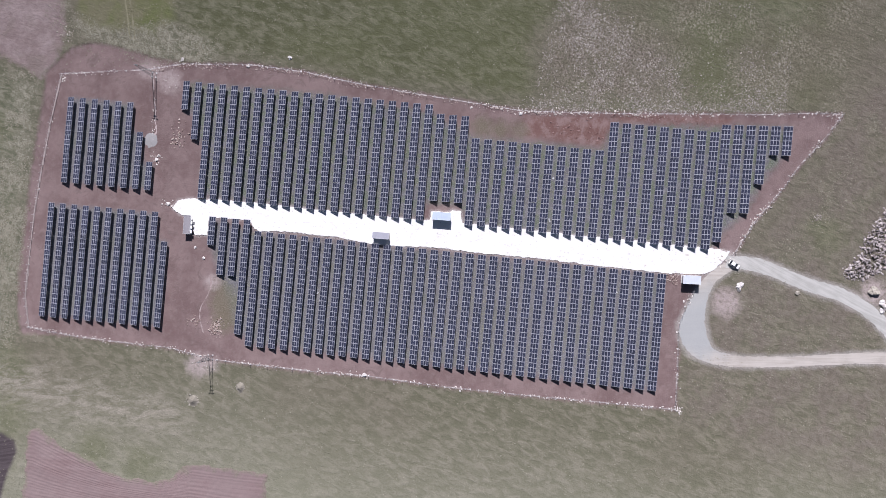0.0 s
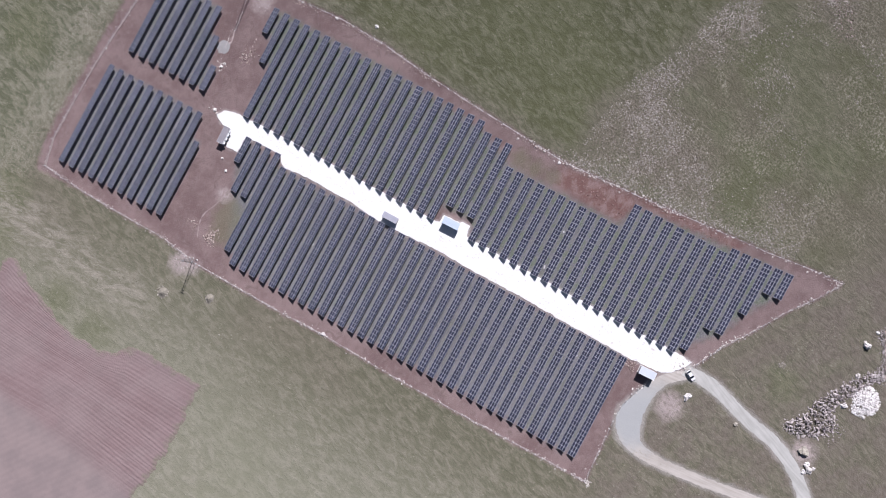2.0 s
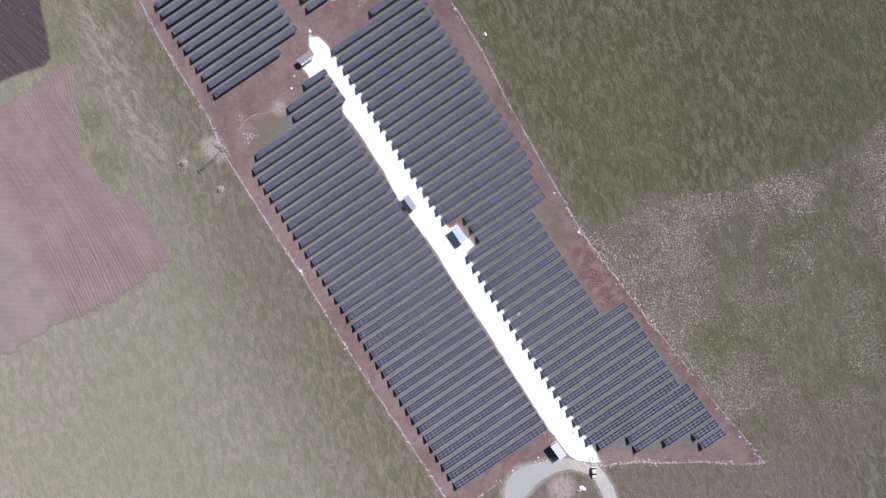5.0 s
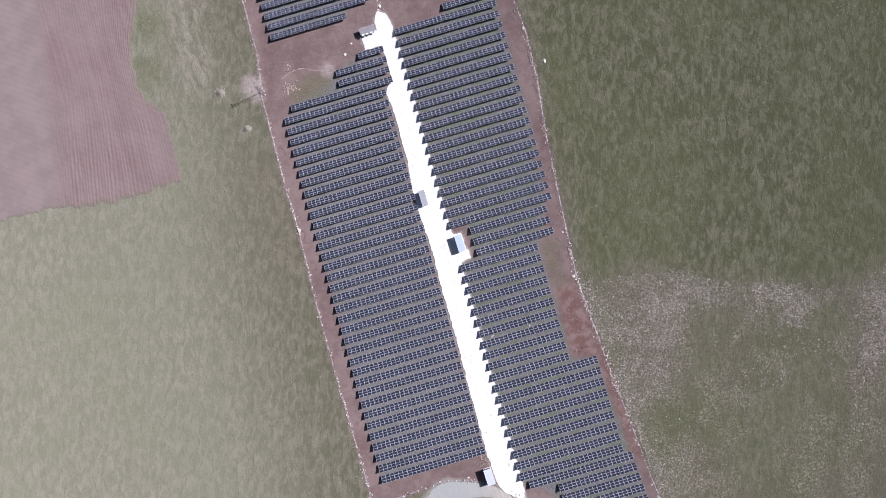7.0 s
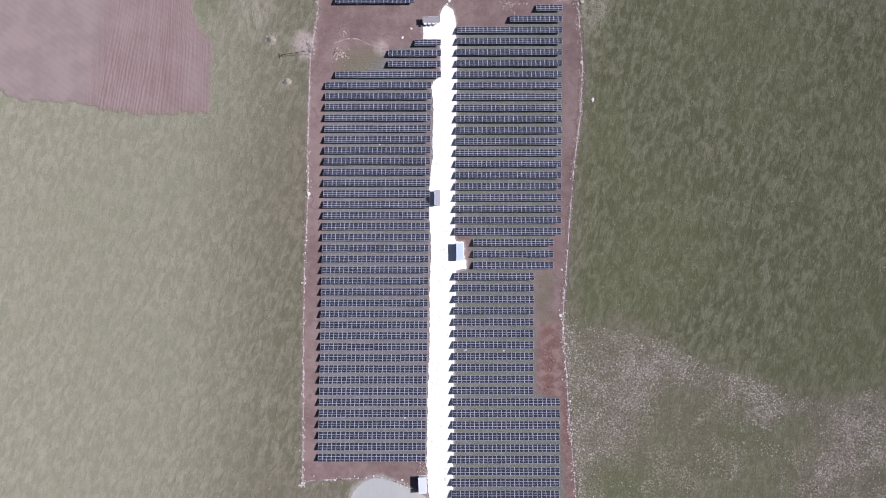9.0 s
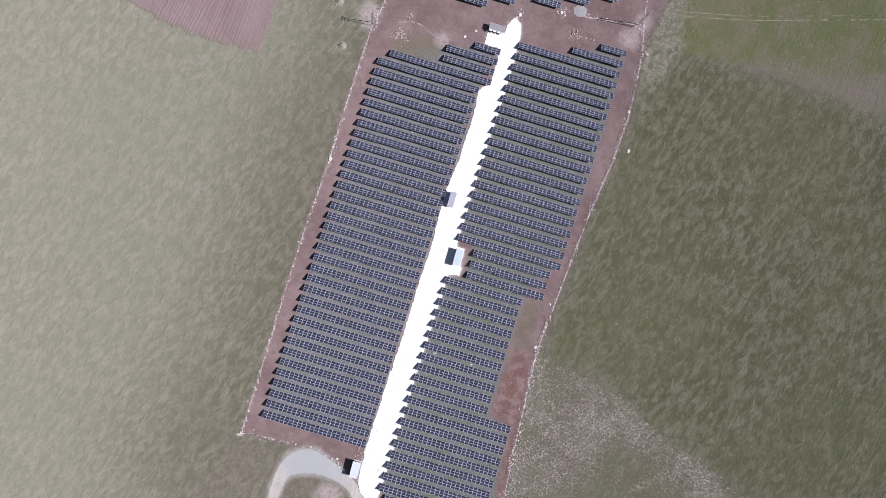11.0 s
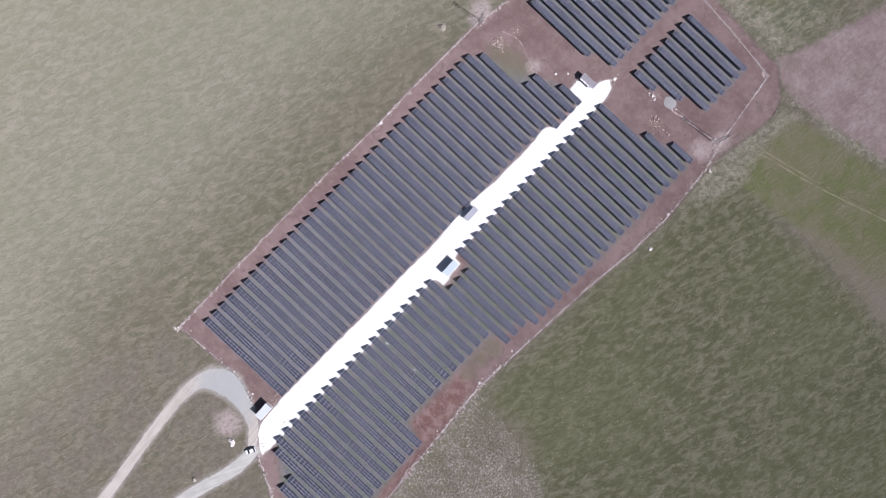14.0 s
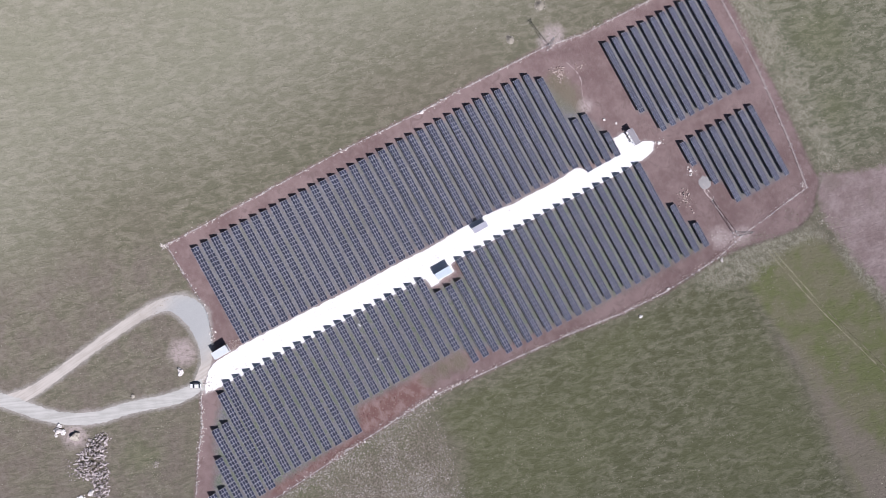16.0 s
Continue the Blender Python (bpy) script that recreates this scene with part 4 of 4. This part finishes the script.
for x, y, r in ((-10.1, -157.4, 1.5), (-8.6, -155.9, 1.0), (-11.6, -156.2, 0.9), (-8.9, -158.9, 0.7)):
    boulder(x, y, r, WHITE_ROCK, "white limestone boulder beside the gravel lane")
boulder(-5.1, -152.8, 1.6, EARTH_ROCK, "pale lumpy boulder beside the gravel lane", 0.8)
boulder(28.0, -157.2, 1.0, WHITE_ROCK, "white limestone boulder at the rock heap's rim", 0.7)
boulder(45.0, -156.2, 0.7, WHITE_ROCK, "white boulder at the ridged rock heap", 0.8)
boulder(39.0, -155.0, 1.25, WHITE_ROCK, "tall white boulder alone in grass", 1.3)
boulder(40.0, -153.8, 0.6, PALE_ROCK, "pale boulder beside a tall white one", 0.7)
boulder(16.2, -157.6, 1.2, WHITE_ROCK, "white limestone boulder in a rock heap")
boulder(-8.0, -127.2, 0.8, EARTH_ROCK, "pale earthy boulder at the track's edge")
boulder(58.45, 55.7, 0.75, WHITE_ROCK, "single white boulder in green grass", 0.9)
boulder(-50.4, 19.4, 0.8, WHITE_ROCK, "white boulder against the fence")
boulder(18.6, 99.9, 0.65, WHITE_ROCK, "white boulder on reddish soil")
boulder(20.0, 99.2, 0.5, WHITE_ROCK, "small white boulder on reddish soil")
boulder(-14.6, 80.0, 0.6, WHITE_ROCK, "white boulder on reddish soil")
boulder(-11.2, 83.3, 0.5, WHITE_ROCK, "small white boulder on reddish soil")
boulder(54.6, 93.9, 0.7, WHITE_ROCK, "white boulder at the fence corner")
boulder(54.2, 70.3, 0.6, WHITE_ROCK, "white boulder against the fence")
boulder(45.6, -26.9, 0.6, WHITE_ROCK, "white boulder inside the fence")
boulder(46.3, -9.5, 0.45, PALE_ROCK, "pale boulder inside the fence")
boulder(3.2, 94.4, 0.8, WHITE_ROCK, "white boulder past the end of the white road", 0.5)


# ---- spoil mounds and patches ----
def mound(name, x, y, rx, ry, h, material, label, category, turn=0.0):
    """A low heap with an uneven rim."""
    bm = bmesh.new()
    rings, n = 7, 30
    centre = bm.verts.new((0, 0, h))
    last = None
    for k in range(1, rings + 1):
        s = k / rings
        ring = []
        for i in range(n):
            a = 2 * math.pi * i / n
            w = 1 + 0.28 * noise.noise((x + math.cos(a) * 1.6, y + math.sin(a) * 1.6, 1)) + 0.12 * noise.noise((x + 5 * math.cos(a), y + 5 * math.sin(a), 8))
            z = h * (math.cos(s * math.pi) * 0.5 + 0.5) * (1 + 0.3 * noise.noise((a, s * 4, x))) - (0.03 if k == rings else 0)
            ring.append(bm.verts.new((math.cos(a) * rx * s * w, math.sin(a) * ry * s * w, z)))
        for i in range(n):
            if last is None:
                bm.faces.new((centre, ring[i], ring[(i + 1) % n]))
            else:
                bm.faces.new((last[i], ring[i], ring[(i + 1) % n], last[(i + 1) % n]))
        last = ring
    for f in bm.faces:
        f.smooth = True
    ob = new(name, mesh_of(name, bm, material))
    ob.matrix_basis = pose(x, y, 0.012, 0, 0, turn)
    return tagged(ob, label, category)


SAND = varied("grey_sand", (0.26, 0.25, 0.24), (0.31, 0.30, 0.29), 0.6, 0.95, 0, 0.3)
DUST = varied("pale_dust", (0.20, 0.18, 0.14), (0.36, 0.33, 0.265), 0.9, 0.95, 0, 0.3)
mound("sand_mound", 25.1, 102.7, 2.7, 2.6, 0.14, SAND, "low round mound of pale grey sand", "sand")
mound("spoil_mound", -59.0, 62.8, 1.8, 1.6, 0.95, DUST, "small mound of pale dug earth in grass", "spoil")
mound("spoil_mound", -65.2, 79.2, 2.1, 1.9, 1.0, DUST, "small mound of pale dug earth in grass", "spoil")


# ---- kiosks ----
ROOF_BLUE = varied("pale_blue_sheet_roof", (0.40, 0.47, 0.57), (0.48, 0.55, 0.65), 0.4, 0.5)
ROOF_WHITE = varied("off_white_sheet_roof", (0.52, 0.55, 0.60), (0.60, 0.63, 0.68), 0.4, 0.5)
ROOF_DULL = varied("dull_grey_roof", (0.22, 0.205, 0.215), (0.29, 0.275, 0.285), 0.4, 0.6)
ROOF_LILAC = varied("pale_grey_sheet_roof", (0.33, 0.33, 0.37), (0.40, 0.40, 0.44), 0.4, 0.5)
WALL_WHITE = varied("white_painted_panel", (0.68, 0.68, 0.67), (0.78, 0.78, 0.77), 0.6, 0.6)
DOOR_GREY = varied("grey_steel_door", (0.26, 0.28, 0.30), (0.34, 0.36, 0.38), 0.8, 0.5)
GLASS_DARK = varied("dark_window_glass", (0.02, 0.025, 0.03), (0.03, 0.035, 0.04), 0.5, 0.08)


def kiosk(x, y, w, d, h, roof, label, category, turn=0.0, doors=2, panels=0, ground_z=0.0):
    """A flat-roofed service cabin on a plinth: w along x, d along y, doors on its x-low wall, light panels on its y-low wall."""
    root = new("service_kiosk")
    root.matrix_basis = pose(x, y, ground_z, 0, 0, turn)
    bm = bmesh.new()
    box(bm, -w / 2 - 0.15, -d / 2 - 0.15, -0.2, w / 2 + 0.15, d / 2 + 0.15, 0.2)
    part("plinth", bm, CONCRETE, root, "pale concrete plinth")
    bm = bmesh.new()
    box(bm, -w / 2 + 0.06, -d / 2 + 0.06, 0.2, w / 2 - 0.06, d / 2 - 0.06, h - 0.12)
    part("wall", bm, WALL_WHITE, root)
    bm = bmesh.new()
    box(bm, -w / 2 - 0.08, -d / 2 - 0.08, h - 0.12, w / 2 + 0.08, d / 2 + 0.08, h)
    n, ribs = max(4, round(d / 0.55)), []
    for i in range(n):
        yy = -d / 2 + (i + 0.5) * d / n
        ribs.append(yy)
    top = part("roof", bm, roof, root, "ribbed sheet-metal roof")
    bm = bmesh.new()
    box(bm, -w / 2 - 0.07, -0.03, h + 0.001, w / 2 + 0.07, 0.03, h + 0.035)
    seam = mesh_of("rib", bm, roof)
    for yy in ribs:
        part("rib", seam, None, top).location = (0, yy, 0)
    bm = bmesh.new()
    for a in (-1, 1):
        box(bm, -w / 2 - 0.10, a * (d / 2 + 0.09) - 0.02, h - 0.16, w / 2 + 0.10, a * (d / 2 + 0.09) + 0.02, h + 0.05)
        box(bm, a * (w / 2 + 0.09) - 0.02, -d / 2 - 0.06, h - 0.16, a * (w / 2 + 0.09) + 0.02, d / 2 + 0.06, h + 0.05)
    part("roof_trim", bm, WALL_WHITE, top, "white edge trim")
    for i in range(doors):
        yy = -d / 2 + (i + 0.5) * d / max(doors, 1)
        bm = bmesh.new()
        box(bm, -w / 2 + 0.02, yy - 0.5, 0.22, -w / 2 + 0.058, yy + 0.5, 2.2)
        door = part("door", bm, DOOR_GREY, root, "grey steel door")
        bm = bmesh.new()
        box(bm, -w / 2 - 0.03, yy + 0.34, 1.05, -w / 2 + 0.02, yy + 0.40, 1.2)
        part("handle", bm, STEEL, door)
        bm = bmesh.new()
        for j in range(5):
            box(bm, -w / 2 + 0.0, yy - 0.3, 1.5 + j * 0.09, -w / 2 + 0.02, yy + 0.2, 1.55 + j * 0.09)
        part("louvre", bm, STEEL, door)
    for i in range(panels):
        xx = -w / 2 + (i + 0.5) * w / panels
        bm = bmesh.new()
        box(bm, xx - 0.55, -d / 2 - 0.09, 0.7, xx + 0.55, -d / 2 + 0.06, h - 0.3)
        win = part("window", bm, WALL_WHITE, root, "white shuttered window")
        bm = bmesh.new()
        box(bm, xx - 0.55, -d / 2 - 0.75, h - 0.42, xx + 0.55, -d / 2 - 0.05, h - 0.36)
        part("awning", bm, WALL_WHITE, win)
    return tagged(root, label, category)


kiosk(7.4, -2.7, 2.5, 6.2, 3.2, ROOF_BLUE, "white transformer kiosk with pale blue roof on white gravel", "kiosk", 1.0, 3, 0, 0.15)
kiosk(-1.15, 17.8, 2.1, 5.6, 3.0, ROOF_LILAC, "small grey-roofed inverter kiosk at the white road's edge", "kiosk", 0.5, 2, 0, 0.15)
kiosk(-6.7, -90.2, 2.7, 5.8, 3.3, ROOF_WHITE, "white gate kiosk with off-white roof beside rubble", "kiosk", 2.0, 2)
kiosk(-3.4, 86.2, 6.4, 2.1, 2.6, ROOF_DULL, "grey site cabin with a row of white shuttered windows", "cabin", 1.5, 0, 4)


# ---- lattice pylons ----
PYLON_STEEL = varied("weathered_steel", (0.20, 0.195, 0.19), (0.32, 0.31, 0.30), 2.0, 0.6, 0.5)
CERAMIC = varied("brown_ceramic", (0.10, 0.05, 0.03), (0.16, 0.08, 0.05), 3.0, 0.25)


def pylon(x, y, h, turn, label):
    root = new("power_pylon")
    root.matrix_basis = pose(x, y, 0, 0, 0, turn)
    b, t = 0.75, 0.22

    def corner(i, z):
        s = b + (t - b) * z / h
        return Vector((s * (1, 1, -1, -1)[i], s * (1, -1, -1, 1)[i], z))

    for i in range(4):
        bm = bmesh.new()
        bar(bm, corner(i, -0.3), corner(i, h), 0.085)
        part("leg", bm, PYLON_STEEL, root)
        bm = bmesh.new()
        for k in range(10):
            z0, z1 = h * k / 10, h * (k + 1) / 10
            p, q = (i, (i + 1) % 4) if k % 2 else ((i + 1) % 4, i)
            bar(bm, corner(p, z0), corner(q, z1), 0.042)
        part("bracing", bm, PYLON_STEEL, root)
        bm = bmesh.new()
        c = corner(i, 0)
        box(bm, c.x - 0.25, c.y - 0.25, -0.1, c.x + 0.25, c.y + 0.25, 0.18)
        part("footing", bm, CONCRETE, root)
    for z, w in ((h - 0.2, 1.0), (h - 1.3, 0.7)):
        bm = bmesh.new()
        box(bm, -0.08, -w, z - 0.06, 0.08, w, z + 0.06)
        arm = part("crossarm", bm, PYLON_STEEL, root)
        for s in (-1, 1):
            bm = bmesh.new()
            for j in range(3):
                tube(bm, 0, s * (w - 0.1), z + 0.06 + j * 0.1, z + 0.14 + j * 0.1, 0.09, 0.05, 8)
            part("insulator", bm, CERAMIC, arm)
    return tagged(root, label, "pylon")


pylon(-49.4, 74.3, 13.4, 4, "weathered lattice steel power pylon at the grassland fence")
pylon(48.4, 103.5, 16.4, -4, "weathered lattice steel power pylon at the yard corner")


# ---- parked car ----
def car(x, y, turn):
    paint = Nodes("white_car_paint")
    paint.bsdf.inputs["Coat Weight"].default_value = 0.6
    body_mat = paint.done((0.78, 0.78, 0.77), 0.3)
    rubber = varied("tyre_rubber", (0.015, 0.015, 0.016), (0.03, 0.03, 0.03), 3, 0.8)
    root = new("parked_car")
    root.matrix_basis = pose(x, y, 0.03, 0, 0, turn)
    bm = bmesh.new()
    # sections along the length: x, half width, low z, high z
    secs = [(-1.95, 0.70, 0.35, 0.62), (-1.80, 0.80, 0.22, 0.80), (-0.95, 0.83, 0.20, 0.92), (0.0, 0.84, 0.20, 0.95), (1.2, 0.83, 0.20, 0.95), (1.85, 0.80, 0.24, 0.92), (1.98, 0.72, 0.36, 0.75)]
    rings = []
    for sx, hw, z0, z1 in secs:
        rings.append([bm.verts.new(p) for p in ((sx, -hw, z0), (sx, -hw, (z0 + z1) / 2), (sx, -hw + 0.08, z1), (sx, hw - 0.08, z1), (sx, hw, (z0 + z1) / 2), (sx, hw, z0))])
    for a, b in zip(rings, rings[1:]):
        for i in range(6):
            bm.faces.new((a[i], a[(i + 1) % 6], b[(i + 1) % 6], b[i]))
    bm.faces.new(rings[0][::-1]), bm.faces.new(rings[-1])
    bmesh.ops.recalc_face_normals(bm, faces=bm.faces)
    part("body", bm, body_mat, root)
    bm = bmesh.new()
    lo = [bm.verts.new(p) for p in ((-0.95, -0.76, 0.93), (1.8, -0.76, 0.93), (1.8, 0.76, 0.93), (-0.95, 0.76, 0.93))]
    hi = [bm.verts.new(p) for p in ((-0.15, -0.62, 1.42), (1.35, -0.62, 1.42), (1.35, 0.62, 1.42), (-0.15, 0.62, 1.42))]
    for i in range(4):
        bm.faces.new((lo[i], lo[(i + 1) % 4], hi[(i + 1) % 4], hi[i]))
    part("windows", bm, GLASS_DARK, root, "dark tinted glass")
    bm = bmesh.new()
    box(bm, -0.12, -0.61, 1.42, 1.33, 0.61, 1.47)
    bmesh.ops.bevel(bm, geom=bm.edges[:], offset=0.02, segments=2, affect="EDGES")
    part("roof", bm, body_mat, root)
    for wx in (-1.25, 1.25):
        for wy in (-0.78, 0.78):
            bm = bmesh.new()
            tube(bm, 0, 0, -0.1, 0.1, 0.30, 0.30, 16)
            w = part("wheel", bm, rubber, root)
            w.matrix_basis = pose(wx, wy, 0.30, 90, 0, 0)
            bm = bmesh.new()
            tube(bm, 0, 0, -0.105, 0.105, 0.18, 0.18, 12)
            part("rim", bm, STEEL, w)
    for hy in (-0.6, 0.6):
        bm = bmesh.new()
        box(bm, -1.96, hy - 0.15, 0.58, -1.80, hy + 0.15, 0.72)
        part("headlight", bm, SHEET, root)
    return tagged(root, "small white parked car at the open gate", "car")


car(-0.2, -104.8, 62)

# ---- grass tufts and weeds ----
def tufts(name, X, Y, R, H, material, label, blades=6):
    """Bunches of bent blades in one mesh."""
    n = len(X)
    a = rng.uniform(0, 2 * np.pi, (n, blades))
    reach = R[:, None] * rng.uniform(0.6, 1.15, (n, blades))
    w = R[:, None] * 0.36
    cx, cy, z0 = X[:, None], Y[:, None], rolling(X, Y)[:, None] - 0.02
    c, s = np.cos(a), np.sin(a)
    base1 = np.stack([cx - s * w, cy + c * w, z0 + 0 * a], -1)
    base2 = np.stack([cx + s * w, cy - c * w, z0 + 0 * a], -1)
    tip = np.stack([cx + c * reach, cy + s * reach, z0 + H[:, None] * rng.uniform(0.5, 1.0, (n, blades))], -1)
    V = np.stack([base1, base2, tip], 2).reshape(-1, 3)
    F = np.arange(len(V)).reshape(-1, 3)
    ob = new(name, soup(name, V, F, material))
    return tagged(ob, label, "grass", kind="stuff")


STRAW = varied("dry_straw", (0.22, 0.205, 0.145), (0.34, 0.315, 0.24), 0.5, 0.9, per="island")
MIXED = varied("mixed_weeds", (0.16, 0.158, 0.10), (0.36, 0.335, 0.255), 0.9, 0.9, per="island")
GREEN = varied("green_grass", (0.10, 0.108, 0.05), (0.17, 0.165, 0.09), 0.5, 0.9, per="island")


def grassland(n, gate, scale, seed, r0, r1, half=200, density=None):
    X, Y = rng.uniform(-half, half, n), rng.uniform(-half, half, n)
    N = np.array([noise.noise((x * scale, y * scale * 0.45, seed)) + 0.6 * noise.noise((x * scale * 3.3, y * scale * 1.6, seed + 3)) for x, y in zip(X, Y)])
    ok = (N > gate) & (signed(FENCE, X, Y) < -1.0) & (signed(PLOUGHED, X, Y) < 0) & (signed(FALLOW, X, Y) < -1) & (X * X + Y * Y < half * half)
    for line in (TRACK_A, TRACK_B):
        ok &= signed(ribbon(line), X, Y) < -0.3
    if density is not None:
        ok &= rng.random(n) < density(X, Y)
    X, Y = X[ok], Y[ok]
    return X, Y, r0 + (r1 - r0) * rng.random(len(X)) ** 2


X, Y, R = grassland(42000, 0.05, 0.10, 3.3, 0.16, 0.42, density=lambda x, y: np.where(signed(LUSH, x, y) > 0, 0.6, 0.75))
tufts("dry_tufts", X, Y, R, R * 0.4, STRAW, "pale dry grass tufts scattered over the fields")
X, Y, R = grassland(30000, 0.0, 0.07, 9.1, 0.15, 0.38, density=lambda x, y: np.where(signed(LUSH, x, y) > 0, 1.0, np.where(signed(PALE, x, y) > -15, 0.0, 0.4)))
tufts("green_tufts", X, Y, R, R * 0.9, GREEN, "low dark green grass clumps scattered over the fields")
X, Y, _ = inside_noise(EDGE, 4200, 1.5, -0.25, 0.12)
R = rng.uniform(0.08, 0.26, len(X))
tufts("edge_weeds", X, Y, R, R * 1.1, MIXED, "dense pale weeds along the field edge")
X, Y, _ = inside_noise(SEAM, 7000, 0.5, -0.05, 0.12)
R = rng.uniform(0.08, 0.26, len(X))
tufts("edge_weeds", X, Y, R, R * 1.1, MIXED, "pale weeds along the seam between two fields")

for x, y, sx, sy, n in ((53, -147, 3.5, 3.0, 260), (18, -132, 1.4, 1.2, 90), (26, -134, 4.5, 3.0, 260), (8, -124, 4.0, 5.0, 220), (34, -140, 5.0, 3.0, 200), (-18, -116, 5.0, 4.0, 220), (-40, -104, 6.0, 5.0, 240)):
    X, Y = rng.normal(x, sx, n), rng.normal(y, sy, n)
    R = rng.uniform(0.10, 0.30, n)
    tufts("weed_patch", X, Y, R, R * 0.7, MIXED, "patch of pale dry weeds in short grass")
for name, poly, n in (("row_weeds", BLOCK_L, 14000), ("row_weeds", BLOCK_R, 20000)):
    xs, ys = [p[0] for p in poly], [p[1] for p in poly]
    X, Y = rng.uniform(min(xs), max(xs), n), rng.uniform(min(ys), max(ys), n)
    N = np.array([noise.noise((x * 0.09, y * 0.09, 5.5)) + 0.6 * noise.noise((x * 0.5, y * 0.5, 1.5)) for x, y in zip(X, Y)])
    ok = (signed(poly, X, Y) > 0) & (N > -0.15) & (signed(WHITE_ROAD, X, Y) < -0.5)
    X, Y = X[ok], Y[ok]
    R = rng.uniform(0.10, 0.30, len(X))
    tufts(name, X, Y, R, R * 0.8, MIXED, "low weeds and dry tufts between the panel rows", 5)
X, Y, _ = inside_noise(VERGE, 9000, 1.0, -0.1, 0.10)
R = rng.uniform(0.12, 0.34, len(X))
tufts("verge_weeds", X, Y, R, R * 0.5, STRAW, "pale weeds along the grassy verge outside the fence")


# ---- scraps between the rows ----
SCRAP = varied("white_plastic_sheet", (0.62, 0.62, 0.62), (0.76, 0.76, 0.75), 1.5, 0.5)


def scrap(x, y, w, d, turn):
    """A crumpled sheet lying on the ground, with folded edges."""
    bm = bmesh.new()
    n = 7
    grid = []
    for i in range(n):
        row = []
        for j in range(n):
            u, v = i / (n - 1) - 0.5, j / (n - 1) - 0.5
            fold = noise.noise((x + u * 4, y + v * 4, 3.0))
            row.append(bm.verts.new((u * w * (1 + 0.35 * fold), v * d * (1 + 0.3 * noise.noise((u * 5, v * 5, x))), 0.10 + 0.14 * fold)))
        grid.append(row)
    for i in range(n - 1):
        for j in range(n - 1):
            bm.faces.new((grid[i][j], grid[i + 1][j], grid[i + 1][j + 1], grid[i][j + 1]))
    bmesh.ops.solidify(bm, geom=bm.faces[:], thickness=0.02)
    ob = new("plastic_sheet", mesh_of("plastic_sheet", bm, SCRAP))
    ob.matrix_basis = pose(x, y, -0.03, 0, 0, turn)
    return tagged(ob, "crumpled white plastic sheet lying between panel rows", "litter")


for x, y, w, d, turn in ((9.5, -40.1, 1.3, 0.6, 20), (-13.4, -65.4, 1.0, 0.5, 80), (-23.3, 38.5, 0.9, 0.5, 140), (24.1, -40.2, 0.7, 0.5, 35)):
    scrap(x, y, w, d, turn)
